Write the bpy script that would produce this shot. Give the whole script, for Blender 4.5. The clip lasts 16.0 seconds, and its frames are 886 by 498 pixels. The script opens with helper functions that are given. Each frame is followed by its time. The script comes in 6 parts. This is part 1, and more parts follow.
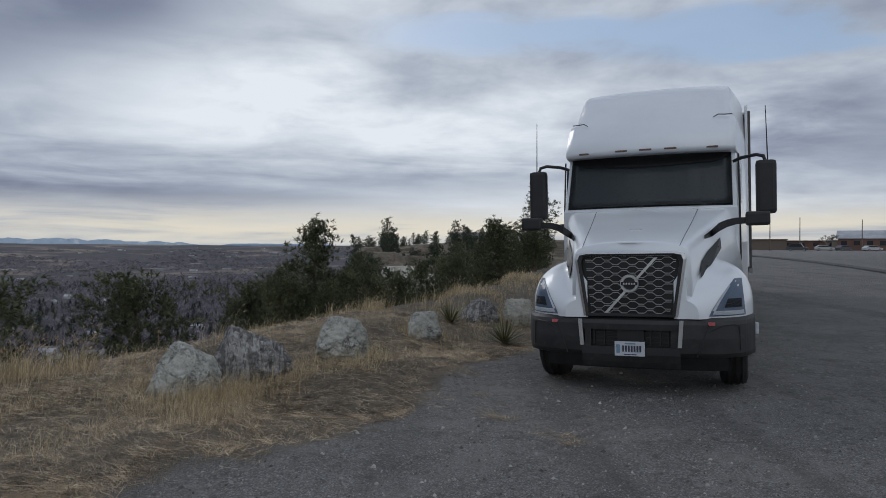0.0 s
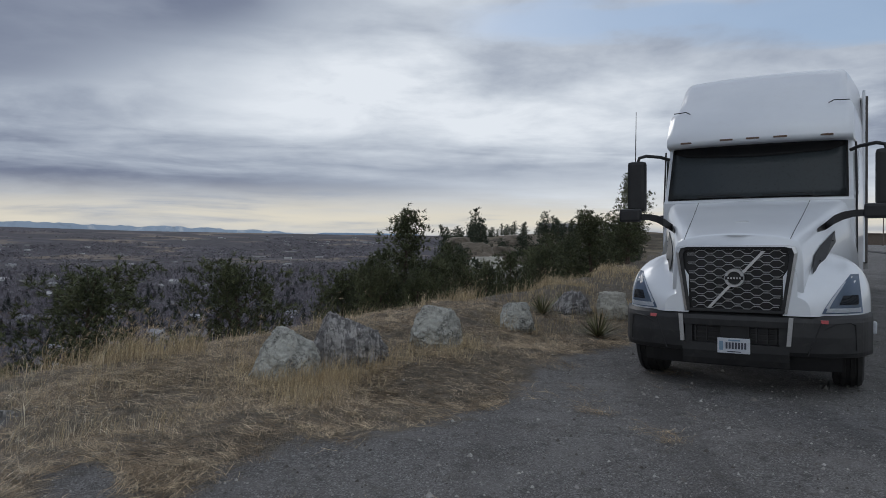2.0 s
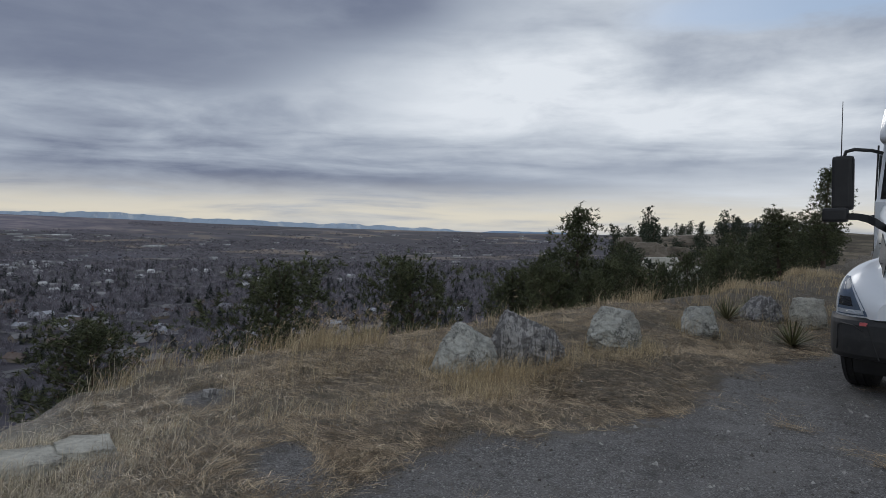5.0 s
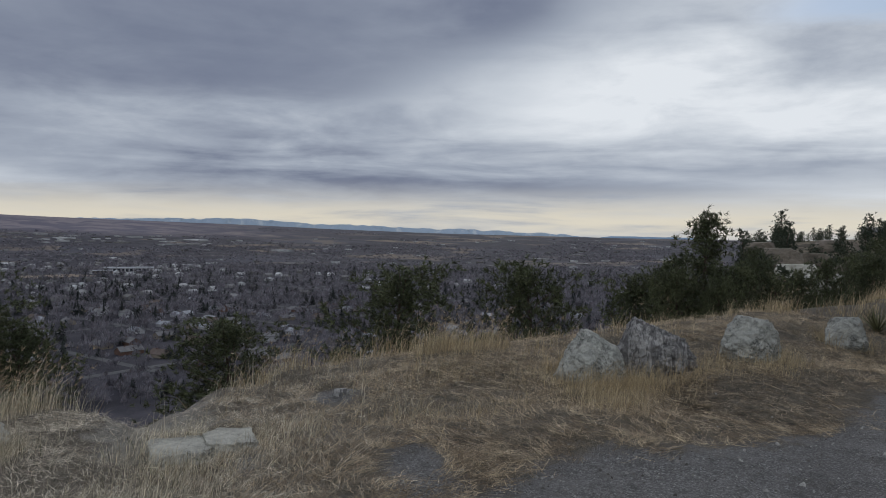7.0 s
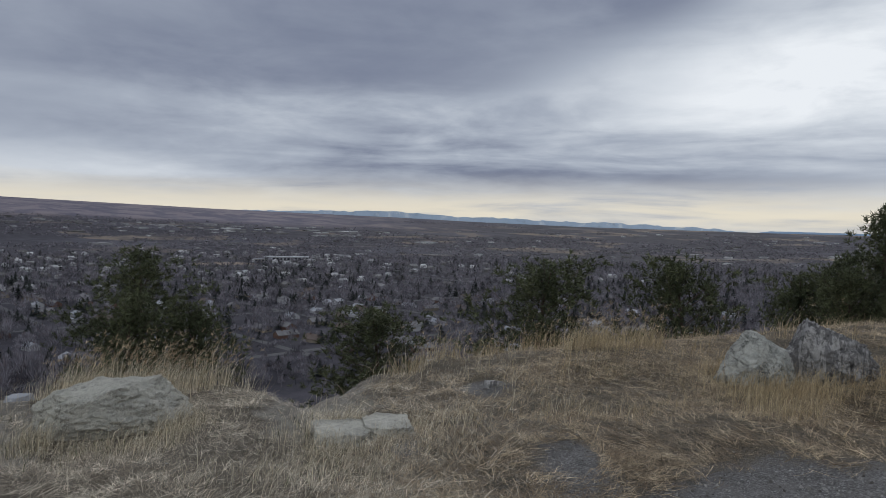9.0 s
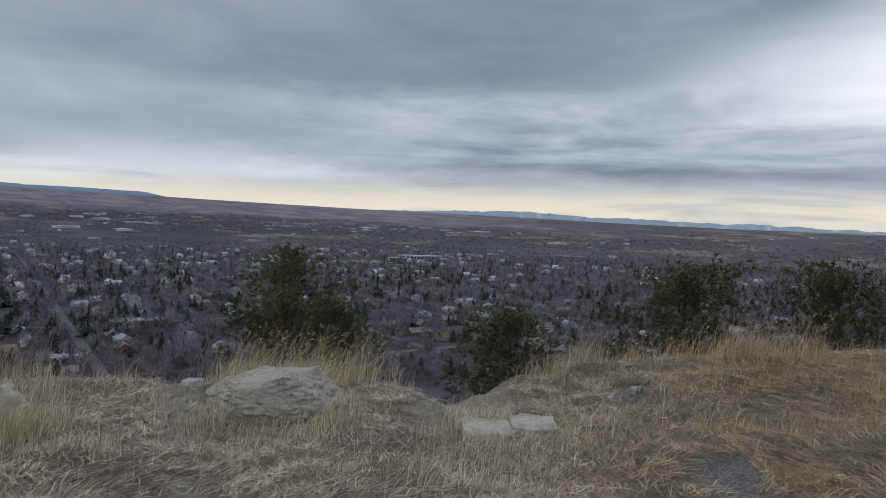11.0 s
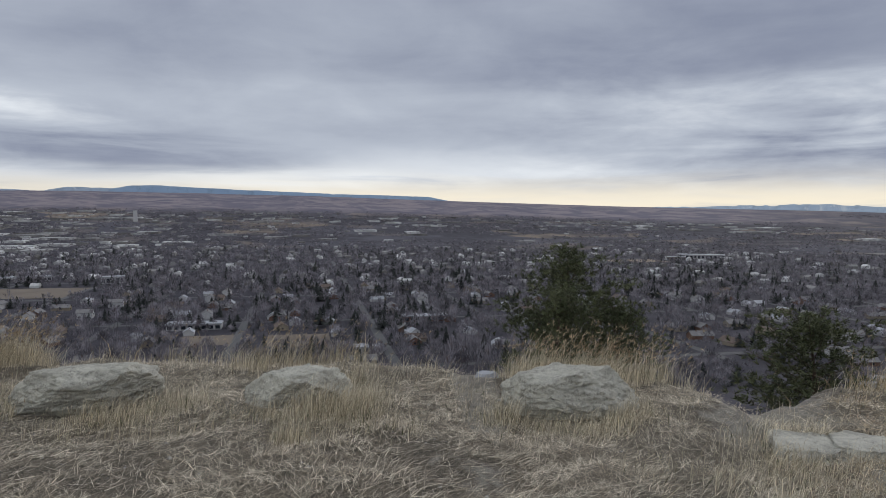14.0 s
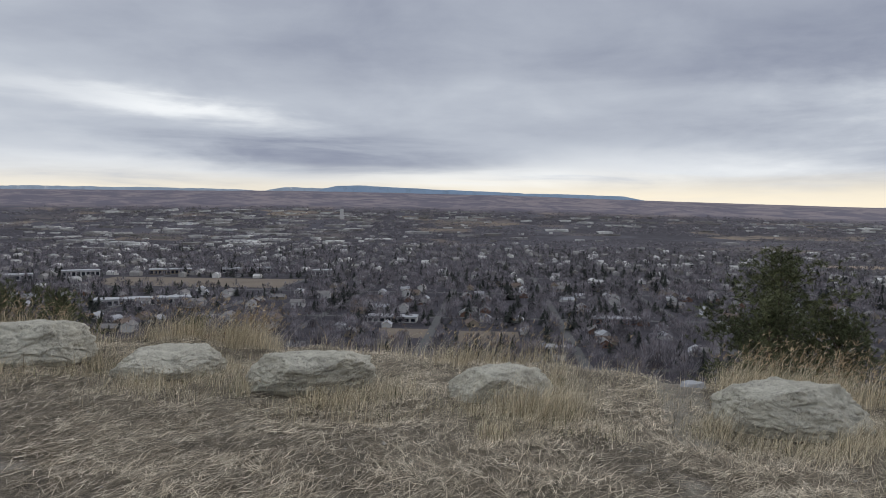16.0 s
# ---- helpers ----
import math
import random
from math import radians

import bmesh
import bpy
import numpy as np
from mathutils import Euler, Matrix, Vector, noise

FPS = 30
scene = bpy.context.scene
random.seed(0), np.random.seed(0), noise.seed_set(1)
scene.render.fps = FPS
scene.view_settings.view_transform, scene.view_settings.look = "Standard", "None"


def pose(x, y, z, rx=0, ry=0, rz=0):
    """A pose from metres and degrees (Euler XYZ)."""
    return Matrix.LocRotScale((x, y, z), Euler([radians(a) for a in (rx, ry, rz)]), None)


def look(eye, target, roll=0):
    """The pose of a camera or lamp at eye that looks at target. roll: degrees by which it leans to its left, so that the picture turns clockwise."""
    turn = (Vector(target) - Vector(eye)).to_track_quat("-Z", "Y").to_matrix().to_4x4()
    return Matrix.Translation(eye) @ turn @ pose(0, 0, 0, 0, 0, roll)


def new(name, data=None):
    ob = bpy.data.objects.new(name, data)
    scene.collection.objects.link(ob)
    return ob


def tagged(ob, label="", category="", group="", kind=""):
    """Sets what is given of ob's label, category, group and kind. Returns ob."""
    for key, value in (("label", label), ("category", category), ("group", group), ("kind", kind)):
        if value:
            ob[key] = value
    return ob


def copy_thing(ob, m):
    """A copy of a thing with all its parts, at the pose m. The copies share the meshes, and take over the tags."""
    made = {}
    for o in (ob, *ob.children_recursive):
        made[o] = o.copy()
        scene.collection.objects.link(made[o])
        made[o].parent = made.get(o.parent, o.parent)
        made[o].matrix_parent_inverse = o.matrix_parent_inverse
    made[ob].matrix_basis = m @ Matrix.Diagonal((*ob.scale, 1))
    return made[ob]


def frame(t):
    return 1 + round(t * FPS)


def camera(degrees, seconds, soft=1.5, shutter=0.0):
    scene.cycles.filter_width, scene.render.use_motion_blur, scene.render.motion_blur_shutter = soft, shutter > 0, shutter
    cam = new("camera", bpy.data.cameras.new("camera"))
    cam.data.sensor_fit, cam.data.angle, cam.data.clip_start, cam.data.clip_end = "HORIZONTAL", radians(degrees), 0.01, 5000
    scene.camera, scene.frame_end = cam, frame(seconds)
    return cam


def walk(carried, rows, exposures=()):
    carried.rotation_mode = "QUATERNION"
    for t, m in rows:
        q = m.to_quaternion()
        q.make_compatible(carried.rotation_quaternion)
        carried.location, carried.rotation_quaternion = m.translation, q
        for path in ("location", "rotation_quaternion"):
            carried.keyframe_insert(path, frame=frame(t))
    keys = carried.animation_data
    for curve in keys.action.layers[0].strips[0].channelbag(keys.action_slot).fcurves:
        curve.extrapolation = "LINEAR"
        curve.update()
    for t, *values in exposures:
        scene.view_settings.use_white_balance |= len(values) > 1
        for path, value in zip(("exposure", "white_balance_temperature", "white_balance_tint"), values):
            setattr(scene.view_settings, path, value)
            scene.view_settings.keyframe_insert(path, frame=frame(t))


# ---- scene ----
cam = camera(63.4, 16.0, soft=0.8, shutter=0.0)
ROWS = [
    (0.0, pose(-0.000, 0.000, 1.620, 89.40, 0.00, 0.00)),
    (0.5, pose(-0.019, -0.001, 1.622, 89.26, -0.00, 1.55)),
    (1.0, pose(-0.041, -0.002, 1.621, 89.06, -0.21, 3.28)),
    (1.5, pose(-0.062, -0.001, 1.618, 88.85, -0.37, 5.11)),
    (2.0, pose(-0.080, 0.005, 1.616, 88.62, -0.54, 7.01)),
    (2.5, pose(-0.098, 0.009, 1.617, 88.54, -0.59, 9.15)),
    (3.0, pose(-0.119, 0.010, 1.618, 88.46, -0.55, 11.41)),
    (3.5, pose(-0.137, 0.005, 1.619, 88.34, -0.60, 13.69)),
    (4.0, pose(-0.157, -0.004, 1.619, 88.33, -0.73, 16.13)),
    (6.5, pose(-0.247, -0.056, 1.614, 88.49, -0.95, 26.80)),
    (7.0, pose(-0.270, -0.064, 1.615, 88.61, -0.86, 29.59)),
    (7.5, pose(-0.288, -0.069, 1.614, 88.56, -0.78, 32.44)),
    (8.0, pose(-0.307, -0.075, 1.612, 88.29, -0.91, 35.32)),
    (8.5, pose(-0.332, -0.088, 1.613, 88.00, -1.05, 38.18)),
    (9.0, pose(-0.357, -0.107, 1.615, 87.85, -1.24, 40.95)),
    (11.5, pose(-0.441, -0.260, 1.621, 87.59, -1.39, 54.69)),
    (12.0, pose(-0.456, -0.284, 1.621, 87.58, -1.06, 58.31)),
    (12.5, pose(-0.471, -0.301, 1.617, 87.59, -0.66, 61.89)),
    (13.0, pose(-0.483, -0.317, 1.612, 87.56, -0.33, 65.46)),
    (13.5, pose(-0.492, -0.332, 1.608, 87.43, -0.19, 68.86)),
    (14.0, pose(-0.502, -0.357, 1.605, 87.27, -0.06, 73.00)),
    (14.5, pose(-0.510, -0.392, 1.604, 87.29, -0.10, 77.61)),
    (15.0, pose(-0.512, -0.429, 1.607, 87.36, -0.35, 82.23)),
    (15.5, pose(-0.512, -0.458, 1.612, 87.25, -0.48, 86.04)),
    (16.0, pose(-0.508, -0.473, 1.617, 87.16, -0.42, 88.17)),
]
walk(cam, ROWS, exposures=[(0.0, -0.02, 6250, 10), (4.0, -0.08, 6250, 10), (7.0, -0.08, 6350, 10), (9.0, 0.05, 6400, 10), (12.5, 0.25, 6450, 10), (16.0, 0.42, 6750, 10)])

# ---- world and sun ----
world = bpy.data.worlds.new("sky")
scene.world = world
world.use_nodes = True


class Nodes:
    """Short hand for building node trees."""

    def __init__(self, tree):
        self.tree = tree

    def add(self, kind, **props):
        n = self.tree.nodes.new(kind)
        for k, v in props.items():
            setattr(n, k, v)
        return n

    def link(self, a, b):
        self.tree.links.new(a, b)

    def put(self, socket, value):
        if isinstance(value, (int, float)):
            socket.default_value = value
        elif isinstance(value, (tuple, list)):
            v = tuple(value)
            socket.default_value = v + (1.0,) if len(v) == 3 and len(socket.default_value) == 4 else v
        else:
            self.link(value, socket)

    def math(self, op, a, b=0.0, c=0.0, clamp=False):
        n = self.add("ShaderNodeMath", operation=op, use_clamp=clamp)
        for s, v in zip(n.inputs, (a, b, c)):
            self.put(s, v)
        return n.outputs[0]

    def mix(self, fac, a, b, mode="MIX"):
        n = self.add("ShaderNodeMix", data_type="RGBA", blend_type=mode)
        self.put(n.inputs[0], fac)
        self.put(n.inputs[6], a)
        self.put(n.inputs[7], b)
        return n.outputs[2]

    def noise(self, vec, scale, detail=4.0, rough=0.55, distort=0.0):
        n = self.add("ShaderNodeTexNoise")
        if vec is not None:
            self.link(vec, n.inputs["Vector"])
        n.inputs["Scale"].default_value = scale
        n.inputs["Detail"].default_value = detail
        n.inputs["Roughness"].default_value = rough
        n.inputs["Distortion"].default_value = distort
        return n.outputs[0]

    def ramp(self, fac, stops):
        n = self.add("ShaderNodeValToRGB")
        el = n.color_ramp.elements
        while len(el) < len(stops):
            el.new(0.5)
        for e, (p, c) in zip(el, stops):
            e.position = p
            e.color = (*c, 1.0) if len(c) == 3 else c
        self.put(n.inputs[0], fac)
        return n.outputs[0]

    def vec(self, x, y, z=0.0):
        n = self.add("ShaderNodeCombineXYZ")
        for s, v in zip(n.inputs, (x, y, z)):
            self.put(s, v)
        return n.outputs[0]

    def smooth(self, v, lo, hi):
        n = self.add("ShaderNodeMapRange", interpolation_type="SMOOTHSTEP")
        self.put(n.inputs[0], v)
        n.inputs[1].default_value, n.inputs[2].default_value = lo, hi
        return n.outputs[0]


SUN_AZ, SUN_EL = 28.0, 30.0      # bearing (left of +y) and height of the veiled sun, degrees


def build_sky():
    k = Nodes(world.node_tree)
    world.node_tree.nodes.clear()
    out = k.add("ShaderNodeOutputWorld")
    bg = k.add("ShaderNodeBackground")
    k.link(bg.outputs[0], out.inputs[0])
    tc = k.add("ShaderNodeTexCoord")
    sep = k.add("ShaderNodeSeparateXYZ")
    k.link(tc.outputs["Generated"], sep.inputs[0])
    x, y, z = sep.outputs
    az = k.math("MULTIPLY", k.math("ARCTAN2", k.math("MULTIPLY", x, -1.0), y), 57.29578)
    el = k.math("MULTIPLY", k.math("ARCSINE", z), 57.29578)
    # cloud deck seen in perspective, and the fine streaks low down
    zz = k.math("ADD", k.math("MAXIMUM", z, 0.0), 0.16)
    deck = k.vec(k.math("DIVIDE", x, zz), k.math("DIVIDE", y, zz), 0.0)
    n_big = k.noise(deck, 0.8, 5.0, 0.5, 0.3)
    n_mid = k.noise(deck, 2.1, 7.0, 0.56, 0.25)
    streak = k.vec(k.math("MULTIPLY", az, 0.055), k.math("MULTIPLY", el, 0.55), 3.1)
    n_streak = k.noise(streak, 1.0, 6.0, 0.55, 0.4)
    azw = k.math("ADD", az, k.math("MULTIPLY", k.math("SUBTRACT", n_mid, 0.5), 16.0))
    elw = k.math("ADD", el, k.math("MULTIPLY", k.math("SUBTRACT", n_streak, 0.5), 3.2))

    def bank(a, e, sa, se, tilt=0.0):
        """A soft cloud bank: centre and extent in degrees."""
        da = k.math("SUBTRACT", azw, a)
        de = k.math("SUBTRACT", k.math("SUBTRACT", elw, e), k.math("MULTIPLY", da, tilt))
        q = k.math("ADD", k.math("POWER", k.math("ABSOLUTE", k.math("DIVIDE", da, sa)), 2.0),
                   k.math("POWER", k.math("ABSOLUTE", k.math("DIVIDE", de, se)), 2.0))
        return k.math("EXPONENT", k.math("MULTIPLY", q, -1.0))

    # a smooth grey deck with a slanting edge, brighter broken cloud beside it
    side = k.math("SUBTRACT", azw, k.math("SUBTRACT", 57.0, k.math("MULTIPLY", el, 2.2)))
    deck_mask = k.math("MULTIPLY", k.smooth(side, -4.0, 6.0), k.smooth(elw, 8.0, 11.5))
    deck_mask = k.math("MULTIPLY", deck_mask, k.smooth(az, 150.0, 110.0))
    calm = k.math("SUBTRACT", 1.0, k.math("MULTIPLY", k.math("MAXIMUM", deck_mask, k.smooth(az, 45.0, 75.0)), 0.72))
    low = k.math("SUBTRACT", 1.0, k.smooth(el, 5.5, 9.0))
    b = k.math("ADD", k.math("SUBTRACT", 0.61, k.math("MULTIPLY", k.smooth(az, 30.0, 50.0), 0.09)), k.math("MULTIPLY", k.math("SUBTRACT", n_big, 0.5), 0.26))
    b = k.math("ADD", b, k.math("MULTIPLY", k.math("MULTIPLY", k.math("SUBTRACT", n_mid, 0.5), k.math("ADD", 0.30, k.math("MULTIPLY", k.smooth(el, 3.0, 9.0), 0.50))), calm))
    b = k.math("ADD", b, k.math("MULTIPLY", k.math("MULTIPLY", k.math("SUBTRACT", n_streak, 0.5), 0.55), k.math("ADD", 0.10, k.math("MULTIPLY", k.math("MULTIPLY", low, 0.8), calm))))
    b = k.math("SUBTRACT", b, k.math("MULTIPLY", deck_mask, k.math("SUBTRACT", 0.16, k.math("MULTIPLY", k.smooth(az, 52.0, 95.0), 0.06))))
    b = k.math("ADD", b, k.math("MULTIPLY", k.smooth(k.math("ABSOLUTE", az), 95.0, 150.0), 0.22))
    for a, e, sa, se, amp, tilt in BANKS:
        b = k.math("ADD", b, k.math("MULTIPLY", bank(a, e, sa, se, tilt), amp))
    cloud = k.ramp(b, [(0.0, (0.100, 0.124, 0.186)), (0.3, (0.182, 0.209, 0.286)), (0.55, (0.365, 0.405, 0.476)),
                       (0.8, (0.60, 0.64, 0.69)), (1.0, (0.80, 0.83, 0.86))])
    # warm clear strip over the far mountains
    warm = k.math("MULTIPLY", k.math("EXPONENT", k.math("MULTIPLY", k.math("POWER", k.math("ABSOLUTE", k.math(
        "DIVIDE", k.math("SUBTRACT", elw, 1.1), 1.5)), 2.0), -1.0)), k.smooth(n_streak, 0.22, 0.55))
    cloud = k.mix(k.math("MULTIPLY", warm, 0.85), cloud, (0.80, 0.725, 0.57))
    # blue gaps
    sky = k.add("ShaderNodeTexSky", sky_type="NISHITA", sun_disc=False)
    sky.sun_elevation, sky.sun_rotation = radians(SUN_EL), radians(-SUN_AZ)
    blue = k.mix(1.0, sky.outputs[0], (0.085, 0.085, 0.085), "MULTIPLY")
    blue = k.mix(0.5, blue, (0.40, 0.52, 0.70))
    gap = k.math("ADD", k.math("ADD", bank(-4, 16, 15, 2.4, 0.0), bank(-24, 15, 10, 2.5, 0.0)), k.math(
        "MULTIPLY", k.math("SUBTRACT", n_mid, 0.5), 1.4))
    gap = k.math("MULTIPLY", k.smooth(gap, 0.45, 0.95), 0.9)
    k.link(k.mix(gap, cloud, blue), bg.inputs[0])
    bg.inputs[1].default_value = 1.0


# cloud banks: bearing, height, half width, half height (degrees), brightness, slant
BANKS = [
    (17, 12.0, 9, 3.2, 0.30, -0.12), (10, 9.0, 15, 3.6, 0.24, 0.0), (-6, 9, 16, 4.0, 0.20, 0.0), (6, 18, 14, 3.0, 0.16, 0.0),
    (24, 17, 7, 3.0, -0.16, 0.0), (28, 4.0, 17, 1.2, -0.28, 0.015), (40, 5.0, 24, 2.0, -0.06, 0.01), (-4, 5.4, 14, 1.0, -0.12, 0.0),
    (46, 6.0, 6, 1.3, 0.10, 0.0), (55, 8.9, 13, 1.1, 0.08, 0.0), (52, 11.5, 9, 2.6, -0.06, 0.0), (72, 3.6, 15, 1.7, 0.20, 0.0), 
    (108, 7.6, 9, 0.8, 0.32, 0.10), (98, 4.6, 11, 1.0, -0.24, 0.03), (88, 2.6, 14, 0.7, 0.24, 0.0), (-28, 8.0, 7, 3.0, -0.20, 0.0),
    (-14, 3.0, 20, 1.6, 0.22, 0.0), (114, 3.4, 10, 1.0, 0.16, 0.0),
]
build_sky()
sun = new("sun", bpy.data.lights.new("sun", "SUN"))
sun.data.energy, sun.data.angle, sun.data.color = 0.6, radians(25), (1.0, 0.96, 0.90)
sun.matrix_world = look((0, 0, 50), (math.sin(radians(SUN_AZ)) * 60, -math.cos(radians(SUN_AZ)) * 60,
                                     50 - 60 * math.tan(radians(SUN_EL))))


# ---- materials ----
def surface(name, c1, c2, scale=4.0, rough=0.8, bump=0.2, fine=30.0, metal=0.0, c3=None, island=0.0, spot=0.0,
            world_space=False, bump_dist=0.02, coat=0.0, grainy=0.55, edge=0.07):
    """Two-scale mottled surface: c1/c2 over broad noise, fine grain and relief, optional stains c3, per-piece variation."""
    m = bpy.data.materials.new(name)
    m.use_nodes = True
    k = Nodes(m.node_tree)
    bsdf = m.node_tree.nodes["Principled BSDF"]
    geo = k.add("ShaderNodeNewGeometry")
    if world_space:
        co = geo.outputs["Position"]
    else:
        co = k.add("ShaderNodeTexCoord").outputs["Object"]
    broad = k.noise(co, scale, 5.0, 0.6, 0.3)
    grain = k.noise(co, fine, 4.0, 0.65)
    col = k.mix(k.smooth(broad, 0.3, 0.7), c1, c2)
    dark = tuple(v * 0.55 for v in c1)
    col = k.mix(k.math("MULTIPLY", k.smooth(grain, 0.5, 0.8), grainy), col, dark)
    if c3 is not None:
        st = k.noise(co, scale * 2.3, 6.0, 0.7, 0.8)
        col = k.mix(k.math("MULTIPLY", k.smooth(st, 0.59 - edge, 0.59 + edge), spot), col, c3)
    if island:
        col = k.mix(island, col, k.mix(1.0, col, k.ramp(geo.outputs["Random Per Island"], [
            (0.0, (0.28, 0.25, 0.22)), (0.5, (0.85, 0.82, 0.78)), (1.0, (1.5, 1.48, 1.42))]), "MULTIPLY"))
    k.link(col, bsdf.inputs["Base Color"])
    r = k.math("ADD", rough - 0.08, k.math("MULTIPLY", grain, 0.16), clamp=True)
    k.link(r, bsdf.inputs["Roughness"])
    bsdf.inputs["Metallic"].default_value = metal
    bsdf.inputs["Coat Weight"].default_value = coat
    bsdf.inputs["Coat Roughness"].default_value = 0.08
    if bump:
        bp = k.add("ShaderNodeBump")
        bp.inputs["Strength"].default_value = bump
        bp.inputs["Distance"].default_value = bump_dist
        k.link(k.math("ADD", k.math("MULTIPLY", broad, 0.6), grain), bp.inputs["Height"])
        k.link(bp.outputs[0], bsdf.inputs["Normal"])
    return m


def ground_material():
    """One sheet: gravel lot, thatch and soil on the bank, scrub slope, valley floor with fields."""
    m = bpy.data.materials.new("ground")
    m.use_nodes = True
    k = Nodes(m.node_tree)
    bsdf = m.node_tree.nodes["Principled BSDF"]
    pos = k.add("ShaderNodeNewGeometry").outputs["Position"]

    def attr(name):
        n = k.add("ShaderNodeAttribute", attribute_name=name)
        return n.outputs["Fac"]
    n_fine = k.noise(pos, 90.0, 3.0, 0.7)
    n_mid = k.noise(pos, 7.0, 5.0, 0.6, 0.4)
    n_big = k.noise(pos, 0.45, 5.0, 0.6, 0.5)
    n_edge = k.noise(pos, 2.6, 5.0, 0.65, 0.5)
    stones = k.add("ShaderNodeTexVoronoi")
    k.link(pos, stones.inputs["Vector"])
    stones.inputs["Scale"].default_value = 100.0
    cobble = k.add("ShaderNodeTexVoronoi")
    k.link(pos, cobble.inputs["Vector"])
    cobble.inputs["Scale"].default_value = 36.0
    chip = k.ramp(stones.outputs["Color"], [(0.0, (0.045, 0.043, 0.042)), (0.5, (0.19, 0.183, 0.177)), (0.8, (0.36, 0.35, 0.34)), (1.0, (0.66, 0.65, 0.64))])
    gravel = k.mix(0.62, k.mix(k.smooth(n_big, 0.3, 0.7), (0.20, 0.191, 0.184), (0.34, 0.326, 0.314)), chip)
    big_chip = k.math("MULTIPLY", k.smooth(cobble.outputs["Color"], 0.70, 0.86), k.math("SUBTRACT", 1.0, k.smooth(cobble.outputs["Distance"], 0.30, 0.52)))
    gravel = k.mix(k.math("MULTIPLY", big_chip, 0.55), gravel, k.ramp(stones.outputs["Color"], [(0.0, (0.10, 0.097, 0.094)), (1.0, (0.62, 0.61, 0.60))]))
    gravel = k.mix(k.math("MULTIPLY", k.smooth(n_mid, 0.52, 0.70), 0.5), gravel, (0.075, 0.071, 0.068))
    gravel = k.mix(k.math("MULTIPLY", k.smooth(n_edge, 0.55, 0.72), 0.35), gravel, (0.13, 0.112, 0.09))
    dusty = k.noise(pos, 1.5, 5.0, 0.62, 0.4)
    gravel = k.mix(k.math("MULTIPLY", k.smooth(dusty, 0.50, 0.66), 0.40), gravel, (0.33, 0.318, 0.305))
    lane = k.add("ShaderNodeMapping")
    k.link(pos, lane.inputs["Vector"])
    lane.inputs["Rotation"].default_value = (0, 0, radians(22))
    lane.inputs["Scale"].default_value = (1.1, 0.05, 1)
    n_lane = k.noise(lane.outputs[0], 1.0, 4.0, 0.6, 0.2)
    gravel = k.mix(k.math("MULTIPLY", k.smooth(n_lane, 0.45, 0.68), 0.30), gravel, (0.075, 0.071, 0.068))
    soil = k.mix(k.smooth(n_mid, 0.3, 0.7), (0.150, 0.129, 0.101), (0.275, 0.240, 0.188))
    soil = k.mix(k.math("MULTIPLY", k.smooth(n_fine, 0.45, 0.62), 0.65), soil, (0.060, 0.051, 0.042))
    soil = k.mix(k.math("MULTIPLY", k.smooth(k.noise(pos, 38.0, 4.0, 0.7), 0.56, 0.68), 0.6), soil, (0.34, 0.295, 0.225))
    dirt = k.mix(k.smooth(n_mid, 0.35, 0.7), (0.29, 0.265, 0.23), (0.43, 0.40, 0.35))
    dirt = k.mix(k.math("MULTIPLY", k.smooth(n_fine, 0.48, 0.66), 0.55), dirt, (0.085, 0.075, 0.062))
    dirt = k.mix(k.math("MULTIPLY", k.smooth(cobble.outputs["Color"], 0.82, 0.9), k.math("SUBTRACT", 0.8, k.smooth(cobble.outputs["Distance"], 0.2, 0.45))), dirt, (0.33, 0.315, 0.285))
    cover = k.smooth(k.math("ADD", attr("cover"), k.math("ADD", k.math("MULTIPLY", k.math("SUBTRACT", n_edge, 0.5), 0.9), k.math("MULTIPLY", k.math("SUBTRACT", n_mid, 0.5), 0.9))), 0.34, 0.86)
    bare = k.smooth(k.math("ADD", attr("bare"), k.math("MULTIPLY", k.math("SUBTRACT", n_edge, 0.5), 0.9)), 0.40, 0.62)
    near = k.mix(cover, gravel, k.mix(bare, soil, dirt))
    # slope and hill: dry scrub and pale sandstone
    n_hill = k.noise(pos, 0.11, 6.0, 0.65, 0.6)
    hill = k.mix(k.smooth(n_hill, 0.42, 0.62), (0.075, 0.062, 0.042), (0.20, 0.165, 0.115))
    near = k.mix(attr("slope"), near, hill)
    # valley floor: winter lawns, fields, streets blurred by distance; mauve holds the distance haze
    sx = k.add("ShaderNodeVectorRotate", rotation_type="Z_AXIS")
    k.link(pos, sx.inputs["Vector"])
    sx.inputs["Angle"].default_value = radians(6.0)
    plot = k.add("ShaderNodeTexVoronoi", distance="CHEBYCHEV")
    k.link(sx.outputs[0], plot.inputs["Vector"])
    plot.inputs["Scale"].default_value = 0.0045
    n_val = k.noise(pos, 0.0030, 6.0, 0.62, 0.5)
    n_val2 = k.noise(pos, 0.03, 5.0, 0.7)
    val = k.mix(k.smooth(n_val2, 0.3, 0.7), (0.034, 0.032, 0.042), (0.078, 0.073, 0.088))
    field = k.ramp(plot.outputs["Color"], [(0.0, (0.074, 0.072, 0.092)), (0.5, (0.10, 0.095, 0.112)), (0.75, (0.22, 0.175, 0.135)), (1.0, (0.28, 0.235, 0.19))])
    val = k.mix(k.math("MULTIPLY", k.smooth(n_val, 0.48, 0.60), attr("farm")), val, field)
    # far ridge: paler violet and pink, with the air's haze painted in
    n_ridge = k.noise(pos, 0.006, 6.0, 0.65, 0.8)
